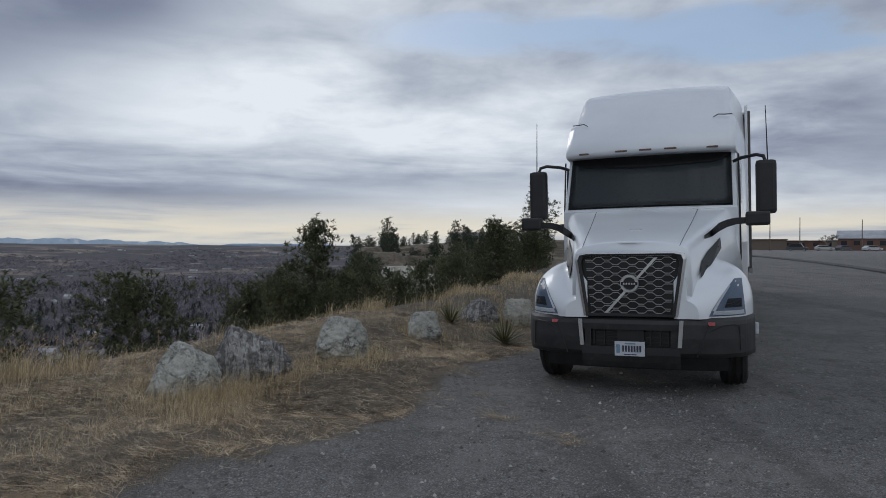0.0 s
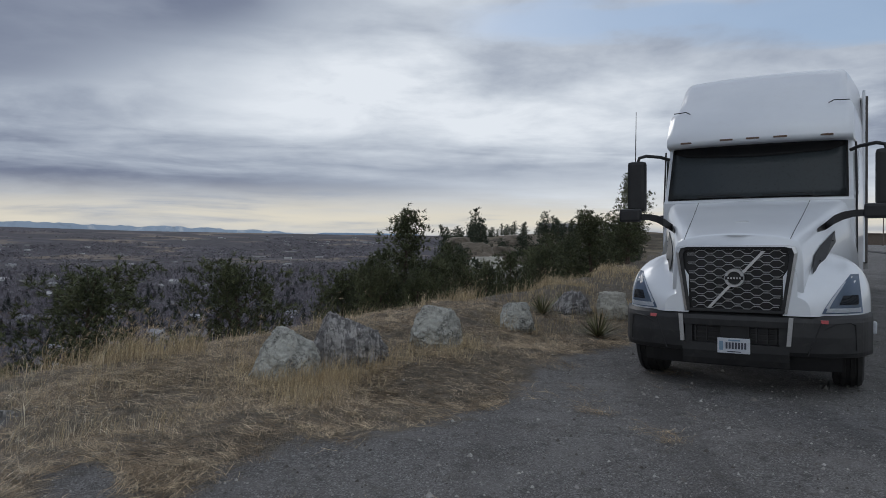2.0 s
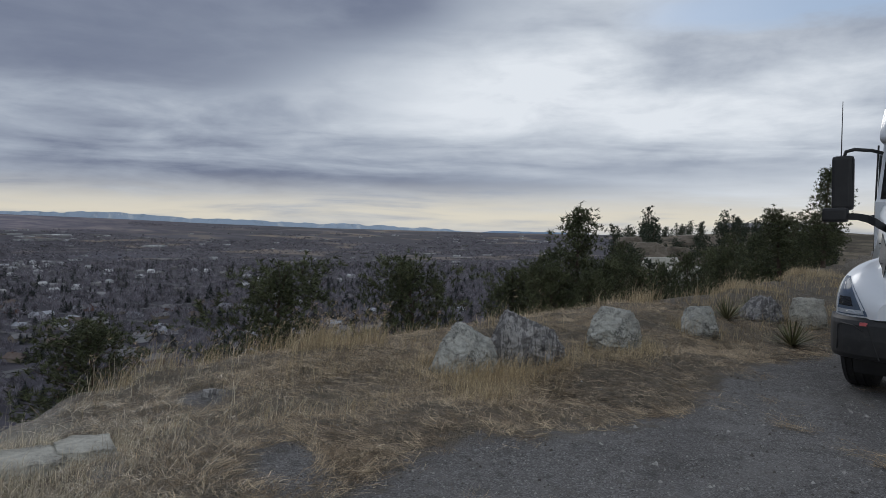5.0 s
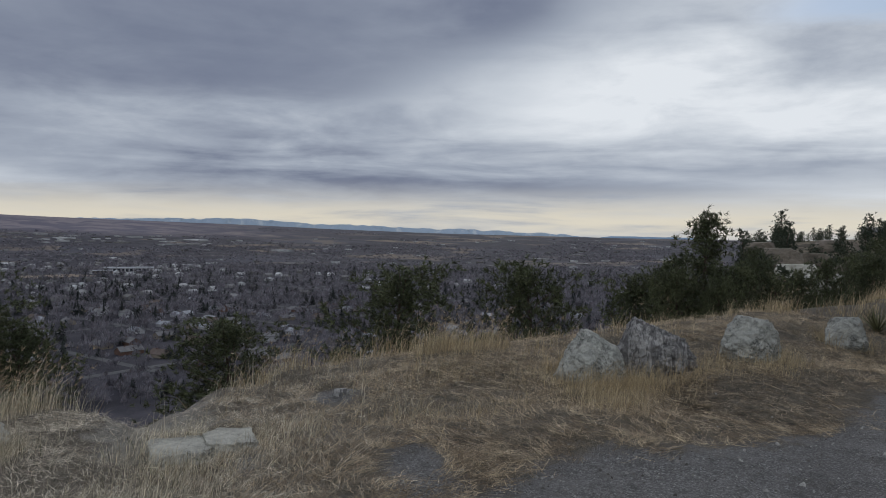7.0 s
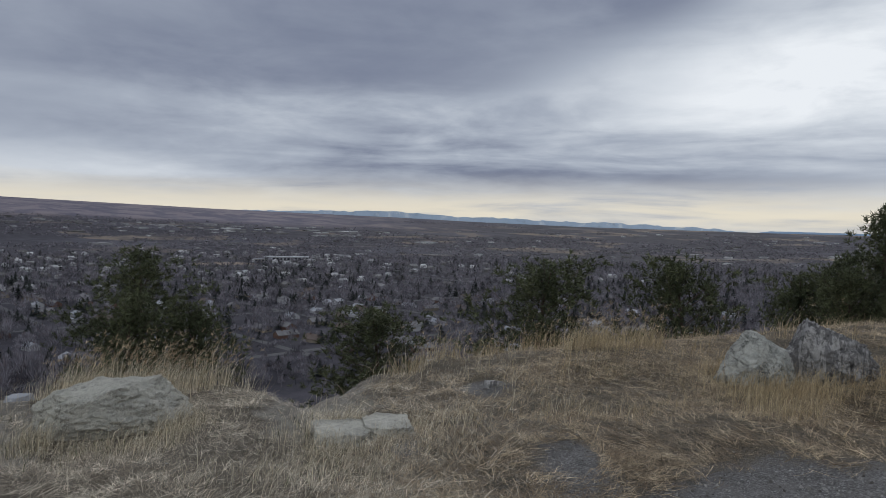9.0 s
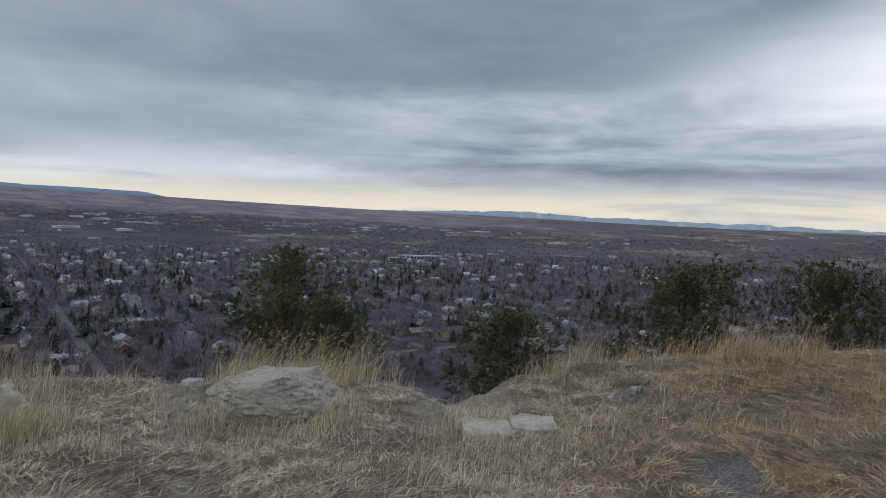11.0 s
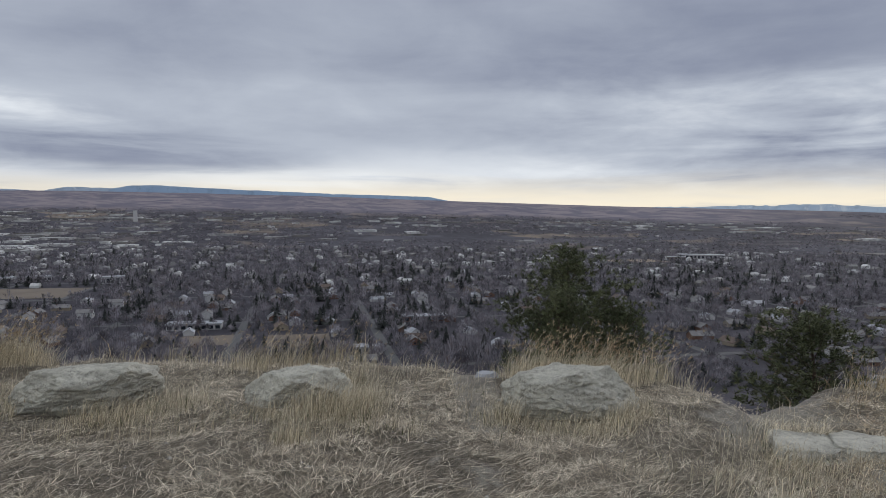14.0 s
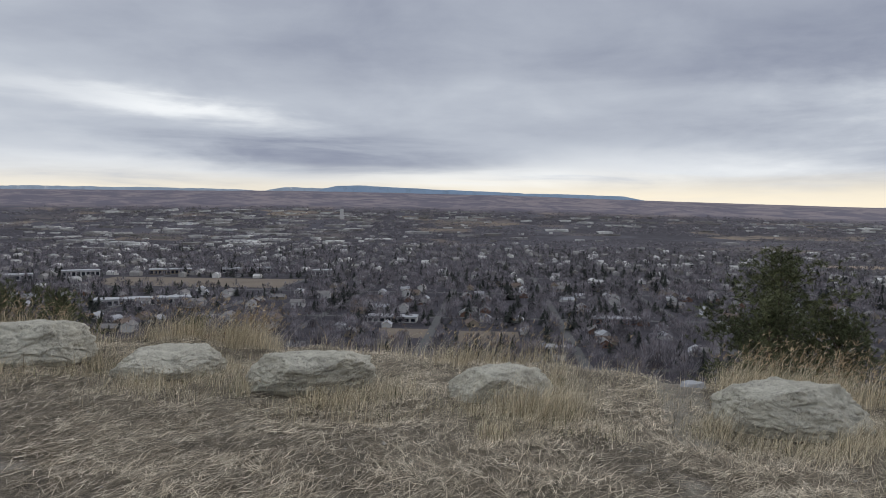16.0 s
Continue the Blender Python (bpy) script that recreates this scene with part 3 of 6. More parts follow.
# ---- the truck ----
TRUCK = pose(1.955, 7.455, 0.0, 0, 0, 0) @ pose(0, 0, 0, 0, 0, -22) @ pose(0, 0, 0, 0, -1.0, 0)


def smooth_interp(v, xs, ys):
    """Interpolation with eased corners."""
    return float(np.mean([np.interp(v + o, xs, ys) for o in (-0.06, -0.03, 0.0, 0.03, 0.06)]))


def fender_w(y):
    return smooth_interp(y, [0.04, 0.12, 0.25, 0.42, 0.7, 1.0, 1.7], [0.64, 0.82, 1.00, 1.12, 1.195, 1.21, 1.20])


def fender_top(y):
    return smooth_interp(y, [0.04, 0.15, 0.3, 0.5, 0.8, 1.15, 1.45, 1.7], [1.0, 1.09, 1.21, 1.33, 1.43, 1.45, 1.38, 1.2])


def fender_x(y, z):
    """Outer face of the wing at a height."""
    w, t = fender_w(y), fender_top(y)
    q = min(max((z - 0.82) / (t - 0.82), 0), 1)
    return 0.45 + (w - 0.45) * (1 - q ** 3.2) ** (1 / 2.6)


def fender_y(x, z):
    """How far back the wing's skin lies at a place of the front view."""
    for i in range(180):
        y = 0.04 + i * 0.01
        if fender_x(y, z) >= x:
            return y
    return 1.7


def hood_section(y):
    w = smooth_interp(y, [0.06, 0.3, 0.7, 1.2, 1.6, 1.9], [0.585, 0.635, 0.72, 0.86, 0.97, 1.03])
    top = smooth_interp(y, [0.06, 0.2, 0.5, 1.0, 1.5, 1.9], [1.555, 1.60, 1.68, 1.80, 1.94, 2.06])
    low = smooth_interp(y, [0.06, 0.6, 1.2, 1.9], [0.84, 0.95, 1.1, 1.2])
    flare = 0.02 + 0.045 * y
    half = [(w + flare, low), (w + 0.015, top - 0.30), (w, top - 0.12), (w - 0.035, top - 0.045), (w - 0.10, top - 0.008), (w * 0.55, top + 0.022), (w * 0.25, top + 0.034)]
    ring = [(x, y, z) for x, z in half] + [(0, y - 0.015, top + 0.037)] + [(-x, y, z) for x, z in half[::-1]]
    return ring


def side_y(x, z):
    """How far back bonnet or wing lies at a place of the front view."""
    for i in range(190):
        y = 0.105 + i * 0.01
        pts = sorted((p[2], p[0]) for p in hood_section(y) if p[0] > 0)
        if float(np.interp(z, [p[0] for p in pts], [p[1] for p in pts])) >= x or (z < fender_top(y) and fender_x(y, z) >= x):
            return y
    return 1.9


def wheel(parent, x, y, r=0.515, w=0.29, name="wheel"):
    hub = part(name, tube_bm([(x - w * 0.2, y, r), (x + w * 0.2, y, r)], r * 0.5, 20), "steel", parent, smooth=False)
    prof = [(-0.5, 0.60), (-0.5, 0.86), (-0.44, 0.96), (-0.30, 1.0), (-0.29, 0.975), (-0.22, 0.975), (-0.21, 1.0), (-0.08, 1.0), (-0.07, 0.975), (0.07, 0.975),
            (0.08, 1.0), (0.21, 1.0), (0.22, 0.975), (0.29, 0.975), (0.30, 1.0), (0.44, 0.96), (0.5, 0.86), (0.5, 0.60)]
    rings = []
    for i in range(37):
        t = 2 * math.pi * i / 36
        rings.append([(x + a * w, y + math.cos(t) * b * r, r + math.sin(t) * b * r) for a, b in prof])
    part("tyre", loft_bm(rings, False, False), "rubber", hub, "black rubber tyre with worn grooves")
    part("rim", tube_bm([(x - w * 0.42, y, r), (x + w * 0.42, y, r)], r * 0.58, 24), "steel", hub)
    return hub


def bumper_y(x):
    return smooth_interp(abs(x), [0, 0.5, 0.8, 1.0, 1.12, 1.19, 1.25], [0.0, 0.01, 0.06, 0.16, 0.29, 0.45, 0.8])


def bumper_strip(x0, x1, prof, n=24, bm=None):
    """A run of bumper between two widths; prof: (set back, height) going up."""
    rings = []
    for i in range(n + 1):
        x = x0 + (x1 - x0) * i / n
        ring = [(x, bumper_y(x) + s, z) for s, z in prof] + [(x * 0.97, bumper_y(x) + s + 0.10, z) for s, z in prof[::-1]]
        rings.append(ring)
    return loft_bm(rings, True, True, bm)


def build_truck():
    t = empty("semi_truck", TRUCK, "white semi truck tractor with dark bumper and honeycomb grille on gravel", "truck")
    # bonnet
    hood = part("hood", loft_bm([hood_section(y) for y in np.linspace(0.105, 1.92, 26)], True, True), "paint", t, "white sloping hood with chrome-edged grille opening", smooth=True)
    for s in (-1, 1):
        line = [(s * (0.50 + 0.12 * q), 0.12 + q * 1.6, hood_top(0.12 + q * 1.6, 0.50 + 0.12 * q) + 0.001) for q in np.linspace(0, 1, 14)]
        part("panel_seam", tube_bm(line, 0.0035, 5), "black", hood)
    part("hood_badge", box_bm(-0.07, 0.07, 0.62, 0.66, 1.742, 1.757, 0.004), "chrome", hood)
    # wings
    for s in (-1, 1):
        rings = []
        for y in list(np.linspace(0.04, 0.5, 20)) + list(np.linspace(0.55, 1.7, 20)):
            top = fender_top(y)
            lift = 0.34 * max(0.0, 1 - y / 0.9)
            xin = 0.53 + 0.27 * min(1.0, max(0.0, (y - 0.2) / 0.8))
            ring = [(s * xin, y, top + lift), (s * (xin + 0.03), y, top + lift * 0.55)]
            for q in np.linspace(0.995, 0, 18):
                z = 0.82 + (top - 0.82) * q
                ring.append((s * max(xin + 0.035, fender_x(y, z)), y, z))
            rings.append(ring)
        bm = loft_bm(rings, False, False)
        bm.faces.new([bm.verts.new(p) for p in rings[0] + [(s * 0.44, 0.04, 0.82), (s * 0.44, 0.04, 1.2)]])
        wing = part("fender", bm, "paint", t, smooth=True)
        headlamp(wing, s)
        # louvre between bonnet and wing
        face = [(0.69, 1.22), (0.695, 1.40), (0.75, 1.50), (0.875, 1.655), (0.885, 1.53), (0.80, 1.37)]
        vent = part("side_vent", slab_bm([(s * x, side_y(x, z) - 0.03, z) for x, z in face], (0, 0.05, 0)), "black", t, "black side louvre on the hood")
        for x, z in ((0.73, 1.34), (0.75, 1.39), (0.775, 1.44), (0.805, 1.49), (0.835, 1.54)):
            part("slat", box_bm(s * x - 0.03, s * x + 0.03, side_y(x, z) - 0.05, side_y(x, z) - 0.03, z, z + 0.01), "plastic", vent)
    grille(t)
    # bumper
    low = part("bumper", bumper_strip(-0.5, 0.5, [(0.05, 0.30), (0.02, 0.36), (0.0, 0.44), (0.0, 0.52)]), "plastic", t, "dark grey plastic bumper with recessed intake")
    part("bumper_top", bumper_strip(-0.5, 0.5, [(0.0, 0.70), (-0.005, 0.76), (0.01, 0.80), (0.06, 0.825)]), "plastic", low)
    for s in (-1, 1):
        part("bumper_corner", bumper_strip(s * 0.5, s * 1.215, [(0.10, 0.415), (0.03, 0.43), (0.0, 0.47), (-0.012, 0.62), (-0.006, 0.76), (0.012, 0.80), (0.05, 0.83)], 30), "plastic", low, smooth=False)
        part("bumper_groove", tube_bm([(s * x, bumper_y(x) - 0.008, z) for x, z in ((0.66, 0.44), (0.70, 0.55), (0.735, 0.66), (0.78, 0.79))], 0.007, 6), "black", low)
        part("bumper_groove", tube_bm([(s * x, bumper_y(x) - 0.012, z) for x, z in ((0.80, 0.70), (0.90, 0.755), (1.02, 0.765), (1.06, 0.74), (1.07, 0.5))], 0.006, 6), "black", low)
        part("chrome_strip", slab_bm([(s * 0.475, -0.016, 0.53), (s * 0.515, -0.016, 0.53), (s * 0.535, -0.016, 0.805), (s * 0.495, -0.016, 0.805)], (0, 0.03, 0)), "chrome", low, "bright metal strip")
        part("reflector", box_bm(s * 0.80 - 0.033, s * 0.80 + 0.033, bumper_y(0.8) - 0.022, bumper_y(0.8) + 0.0, 0.757, 0.79, 0.003), "red", low, "small red square reflector")
        part("tow_cover", box_bm(s * 0.44 - 0.035, s * 0.44 + 0.035, 0.03, 0.08, 0.52, 0.70), "plastic", low)
    intake = part("intake", box_bm(-0.42, 0.42, 0.10, 0.16, 0.50, 0.72), "black", low)
    part("radar_box", box_bm(-0.14, 0.14, 0.045, 0.11, 0.565, 0.70, 0.01), "black", low)
    for z in (0.56, 0.61, 0.66):
        part("slat", box_bm(-0.40, 0.40, 0.07, 0.10, z, z + 0.014), "plastic", intake)
    for x in (-0.38, -0.27, 0.2, 0.3, 0.38):
        part("slat", box_bm(x - 0.008, x + 0.008, 0.06, 0.10, 0.53, 0.70), "plastic", intake)
    part("air_dam", bumper_strip(-0.95, 0.95, [(0.24, 0.26), (0.22, 0.32), (0.20, 0.40)], 20), "black", low)
    plate = part("number_plate", box_bm(-0.153, 0.153, -0.030, -0.022, 0.43, 0.582, 0.004), "plate", low, "pale number plate with dark bars")
    for i in range(7):
        part("character_bar", box_bm(-0.075 + i * 0.029, -0.056 + i * 0.029, -0.033, -0.030, 0.475, 0.54), "plate_ink", plate)
    part("plate_mark", box_bm(-0.135, -0.098, -0.033, -0.030, 0.46, 0.55), "plate_blue", plate)
    part("plate_mark", box_bm(-0.05, 0.06, -0.033, -0.030, 0.553, 0.567), "plate_blue", plate)
    part("plate_mark", box_bm(-0.06, 0.07, -0.033, -0.030, 0.443, 0.452), "plate_ink", plate)
    cab(t)
    mirrors(t)
    # chassis, wheels, tanks
    frame_ob = part("chassis", box_bm(-0.45, 0.45, 0.5, 7.0, 0.55, 0.85), "black", t)
    part("axle", tube_bm([(-0.9, 1.10, 0.5), (0.9, 1.10, 0.5)], 0.07, 10), "black", frame_ob)
    part("sump", box_bm(-0.3, 0.3, 0.7, 1.6, 0.34, 0.6, 0.04), "black", frame_ob)
    for s in (-1, 1):
        wheel(t, s * 1.0, 1.10)
        for y in (5.4, 6.7):
            wheel(t, s * 0.92, y, 0.51, 0.5)
        part("fuel_tank", tube_bm([(s * 0.88, 2.5, 0.62), (s * 0.88, 4.4, 0.62)], 0.32, 20), "chrome", t, "round polished fuel tank", smooth=False)
        part("step", box_bm(s * 1.0 - 0.14, s * 1.0 + 0.14, 1.85, 2.4, 0.45, 0.5, 0.01), "steel", t)
    part("air_hose_lamp", box_bm(1.215, 1.25, 0.62, 0.68, 0.62, 0.74, 0.01), "plate", t, "small pale side lamp")
    return t


def hood_top(y, x):
    """Height of the bonnet's skin."""
    ring = hood_section(y)
    pts = sorted((p[0], p[2]) for p in ring if p[0] >= -1e-6)
    return float(np.interp(x, [p[0] for p in pts], [p[1] for p in pts]))


def headlamp(wing, s):
    """Wedge lamp let into the wing, with a light bar along its foot and inner edge."""
    def patch(lo, hi, z0, z1, back):
        rings = []
        for i in range(9):
            z = z0 + (z1 - z0) * i / 8
            q = (z - 0.845) / 0.375
            xi, xo = 0.775 + 0.245 * q ** 1.2, 1.125 - 0.035 * q
            row = []
            for j in range(13):
                f = lo + (hi - lo) * j / 12
                x = xi + (xo - xi) * f
                row.append((s * x, fender_y(x, z) - back, z))
            rings.append(row)
        bm = loft_bm(rings, False, False)
        bmesh.ops.solidify(bm, geom=list(bm.faces), thickness=0.008)
        return bm
    lamp = part("headlight", patch(0, 1, 0.845, 1.215, 0.012), "lamp_glass", wing, "clear wedge headlight with white light bar", smooth=True)
    part("light_bar", patch(0.08, 0.96, 0.858, 0.90, 0.022), "lamp_white", lamp)
    part("light_bar", patch(0.02, 0.12, 0.90, 1.15, 0.022), "lamp_white", lamp)
    part("reflector_bowl", patch(0.35, 0.9, 0.93, 1.02, 0.019), "window", lamp)


def grille(t):
    g = part("grille", slab_bm([(-0.525, 0.085, 1.468), (0.525, 0.085, 1.468), (0.455, 0.085, 0.845), (-0.455, 0.085, 0.845)], (0, 0.018, 0)), "black", t, "black grille with silver honeycomb bars")
    # surround
    frame_pts = [(-0.455, 0.84), (-0.54, 1.425), (-0.52, 1.478), (-0.45, 1.493), (0.45, 1.493), (0.52, 1.478), (0.54, 1.425), (0.455, 0.84)]
    part("surround", loft_bm([[(x * q, yy, z * (1 if z < 1 else r)) for x, z in frame_pts] for q, r, yy in ((1.06, 1.012, 0.075), (1.055, 1.01, 0.03), (1.0, 1.0, 0.02), (0.985, 0.995, 0.06))], False, False), "chrome", g, "bright metal surround")
    part("inner_frame", loft_bm([[(x * q, yy, z * (1 if z < 1 else r)) for x, z in frame_pts] for q, r, yy in ((1.0, 1.0, 0.022), (0.93, 0.985, 0.03), (0.92, 0.985, 0.075))], False, False), "plastic", g)
    part("inner_frame", box_bm(-0.455, 0.455, 0.02, 0.08, 0.835, 0.865, 0.005), "plastic", g)
    rows = 13
    for i in range(rows):
        z = 0.885 + i * (1.44 - 0.885) / (rows - 1)
        w = 0.40 + (z - 0.86) * 0.115
        pts, x, k = [], -w, 0
        amp = 0.0135 * (1 if i % 2 else -1)
        xs = [-w]
        period = 0.176
        start = math.floor(-w / period) - 1
        line = []
        for n in range(start, -start + 1):
            o = n * period
            line += [(o, -amp), (o + 0.055, -amp), (o + 0.088, amp), (o + 0.143, amp)]
        line = [(a, b) for a, b in line if -w < a < w]
        line = [(-w, line[0][1])] + line + [(w, line[-1][1])]
        yb = 0.04 + (z - 0.86) * 0.05
        rings = []
        for a, b in line:
            rings.append([(a, yb, z + b - 0.0036), (a, yb, z + b + 0.0036), (a, yb + 0.03, z + b + 0.0036), (a, yb + 0.03, z + b - 0.0036)])
        part("grille_bar", loft_bm(rings), "bar", g)
    part("diagonal_bar", slab_bm([(-0.262, 0.026, 0.872), (-0.228, 0.026, 0.872), (0.283, 0.046, 1.45), (0.249, 0.046, 1.45)], (0, 0.02, 0)), "chrome", g, "silver diagonal bar")
    rings = []
    for i in range(33):
        a = 2 * math.pi * i / 32
        rings.append([(math.cos(a) * r, yy, 1.18 + math.sin(a) * r) for r, yy in ((0.096, 0.03), (0.090, 0.008), (0.068, 0.008), (0.062, 0.03))])
    badge = part("badge_ring", loft_bm(rings, False, False), "chrome", g, "round chrome badge ring")
    part("badge_disc", tube_bm([(0, 0.024, 1.18), (0, 0.05, 1.18)], 0.07, 24), "plastic", badge)
    part("badge_bar", box_bm(-0.085, 0.085, 0.004, 0.02, 1.162, 1.198, 0.004), "black", badge)
    for i in range(5):
        part("badge_stroke", box_bm(-0.062 + i * 0.027, -0.046 + i * 0.027, 0.001, 0.006, 1.171, 1.189), "chrome", badge)


def cab_ring(z, ym, ye, hf, hr, yr, n=12):
    """Plan outline of the cab at a height: curved front, sides flaring back, flat rear."""
    pts = []
    for i in range(2 * n + 1):
        q = (i - n) / n
        pts.append((q * hf, ym + (ye - ym) * abs(q) ** 2.4, z))
    side = [(hf + (hr - hf) * f, ye + (yr - ye) * f ** 1.3, z) for f in (0.06, 0.15, 0.3, 0.5, 0.75, 1.0)]
    back = [(hr * (1 - 2 * f), yr, z) for f in (0.25, 0.5, 0.75)]
    return pts + side + back + [(-x, y, zz) for x, y, zz in side[::-1]]


def cab(t):
    # lower cab and door sides up to the windscreen foot, then pillars, then fairing
    body = part("cab", loft_bm([cab_ring(z, ym, ye, hf, hr, 4.75) for z, ym, ye, hf, hr in (
        (0.85, 1.75, 1.85, 1.06, 1.22), (1.4, 1.72, 1.85, 1.08, 1.235), (2.02, 1.62, 1.82, 1.07, 1.235), (2.06, 1.62, 1.85, 1.06, 1.235),
        (2.4, 1.82, 2.02, 1.055, 1.23), (2.74, 2.0, 2.16, 1.05, 1.225), (2.80, 2.02, 2.18, 1.05, 1.225))]), "paint", t, "white sleeper cab")
    rings = [cab_ring(z, ym, ye, hf, hr, 4.75) for z, ym, ye, hf, hr in (
        (2.735, 1.80, 2.00, 1.045, 1.225), (2.755, 1.72, 1.93, 1.05, 1.225), (2.80, 1.71, 1.92, 1.05, 1.225), (2.95, 1.81, 2.02, 1.055, 1.22), (3.15, 2.02, 2.22, 1.06, 1.215),
        (3.22, 2.10, 2.32, 1.045, 1.21), (3.27, 2.15, 2.44, 0.995, 1.20), (3.45, 2.36, 2.64, 0.985, 1.19), (3.62, 2.62, 2.88, 0.985, 1.18), (3.72, 2.84, 3.06, 0.98, 1.17), (3.79, 3.06, 3.24, 0.965, 1.15), (3.835, 3.26, 3.42, 0.935, 1.11), (3.86, 3.5, 3.66, 0.87, 1.04), (3.87, 3.9, 4.05, 0.74, 0.9))]
    fairing = part("roof_fairing", loft_bm(rings), "paint", t, "white sloped roof fairing", smooth=True)
    part("deflector_edge", tube_bm([(x, 4.1 + abs(x) * 0.2, 3.885 - 0.03 * x * x) for x in np.linspace(-0.6, 0.75, 12)], 0.018, 6), "black", fairing)
    for s in (-1, 1):
        part("panel_seam", tube_bm([(s * 1.02, 2.25, 3.235), (s * 0.93, 2.19, 3.228), (s * 0.86, 2.19, 3.235), (s * 0.80, 2.16, 3.20)], 0.007, 5), "black", fairing)
    for x in (-0.78, -0.30, 0.0, 0.30, 0.78):
        y = 1.71 + 0.21 * abs(x / 1.05) ** 2.4
        part("marker_lamp", box_bm(x - 0.075, x + 0.075, y - 0.012, y + 0.05, 2.768, 2.79, 0.006), "amber", fairing, "narrow dark marker lamp")
    # windscreen
    def screen(grow, off):
        rings = []
        for z in np.linspace(2.07 - grow, 2.735 + grow, 9):
            q = (z - 2.06) / 0.68
            ym, ye, hf = 1.62 + 0.38 * q - off, 1.85 + 0.31 * q - off, 1.06 - 0.01 * q
            row = []
            for i in range(25):
                u = (i - 12) / 12
                k = (0.945 + grow * 1.2) * (1 - 0.012 * abs(u) ** 8)
                row.append((u * hf * k, ym + (ye - ym) * abs(u * k) ** 2.4, z))
            rings.append(row)
        bm = loft_bm(rings, False, False)
        bmesh.ops.solidify(bm, geom=list(bm.faces), thickness=0.008)
        return bm
    part("windscreen_seal", screen(0.02, 0.006), "black", t)
    ws = part("windscreen", screen(0.0, 0.020), "glass", t, "dark tinted windscreen with wipers", smooth=True)
    rings = []
    for i in range(25):
        u = (i - 12) / 12
        drop = 0.135 + 0.02 * math.cos(u * 3.1) - 0.06 * max(0.0, abs(u) - 0.82) / 0.18
        row = []
        for z in np.linspace(2.728 - drop, 2.728, 5):
            q = (z - 2.06) / 0.68
            row.append((u * 0.93 * (1.06 - 0.01 * q), 1.62 + 0.38 * q + (0.23 - 0.07 * q) * abs(u * 0.93) ** 2.4 - 0.034, z))
        rings.append(row)
    bm = loft_bm(rings, False, False)
    bmesh.ops.solidify(bm, geom=list(bm.faces), thickness=0.006)
    part("sun_visor", bm, "black", ws, "black shade band along the windscreen's top", smooth=True)
    for x0, x1 in ((-0.62, -0.02), (0.12, 0.72)):
        part("wiper", tube_bm([(x1, 1.56 + 0.05 * abs(x1), 2.055), (x1 - 0.18, 1.59, 2.10), (x0, 1.60 + 0.09 * abs(x0), 2.085)], 0.009, 6), "black", t, "black wiper blade")
    # door and side details
    for s in (-1, 1):
        door = part("door", loft_bm([[(s * (1.105 + 0.035 * (y - 2.2)), y, z) for y in (2.08, 2.35, 2.65, 2.95)] for z in (0.95, 1.5, 2.05, 2.1)], False, False), "paint", t)
        part("side_window", loft_bm([[(s * (1.112 + 0.035 * (y - 2.2)), y + 0.15 * (z - 2.12), z) for y in (2.15, 2.5, 2.9)] for z in (2.12, 2.65)], False, False), "glass", door)
        part("door_seam", tube_bm([(s * 1.085, 2.05, 2.7), (s * 1.095, 1.98, 2.05), (s * 1.10, 1.95, 1.0)], 0.012, 6), "black", t)
        part("side_extender", box_bm(s * 1.225 - 0.02, s * 1.225 + 0.02, 4.60, 5.25, 1.2, 3.74, 0.01), "paint", t, "white side extender panel")
        part("rubber_edge", box_bm(s * 1.23 - 0.025, s * 1.23 + 0.025, 5.25, 5.34, 1.2, 3.72, 0.008), "black", t)


def mirrors(t):
    for s in (-1, 1):
        x = s * 1.385
        m = part("mirror", box_bm(x - 0.115, x + 0.115, 1.66, 1.80, 1.93, 2.57, 0.045), "black", t, "tall black door mirror", smooth=False)
        part("mirror_glass", box_bm(x - 0.095, x + 0.095, 1.802, 1.808, 1.97, 2.53), "glass", m)
        part("mirror_arm", tube_bm([(s * 1.03, 1.98, 2.60), (s * 1.12, 1.90, 2.63), (s * 1.28, 1.78, 2.645), (s * 1.36, 1.74, 2.62), (x, 1.73, 2.54)], 0.021, 8), "black", m)
        part("mirror_arm", tube_bm([(s * 1.06, 1.95, 1.86), (s * 1.2, 1.85, 1.84), (s * 1.34, 1.75, 1.86), (x, 1.73, 1.95)], 0.021, 8), "black", m)
        part("antenna", tube_bm([(x + s * 0.02, 1.72, 2.55), (x + s * 0.01, 1.70, 2.9), (x, 1.68, 3.21)], [0.008, 0.006, 0.004], 6), "black", t, "thin black whip antenna")
        h = part("hood_mirror", box_bm(s * 1.265 - 0.125, s * 1.265 + 0.125, 0.86, 0.98, 1.775, 1.93, 0.03), "black", t, "black hood mirror on a swept arm")
        part("hood_mirror_arm", loft_bm([[(s * px, py - 0.025, pz - w), (s * px, py + 0.025, pz - w), (s * px, py + 0.025, pz + w), (s * px, py - 0.025, pz + w)] for px, py, pz, w in (
            (1.20, 0.93, 1.835, 0.034), (1.05, 0.93, 1.83, 0.036), (0.95, 0.92, 1.805, 0.042), (0.87, 0.88, 1.765, 0.046), (0.79, side_y(0.79, 1.70) - 0.03, 1.70, 0.040), (0.72, side_y(0.72, 1.655) - 0.02, 1.655, 0.02))]), "black", h)


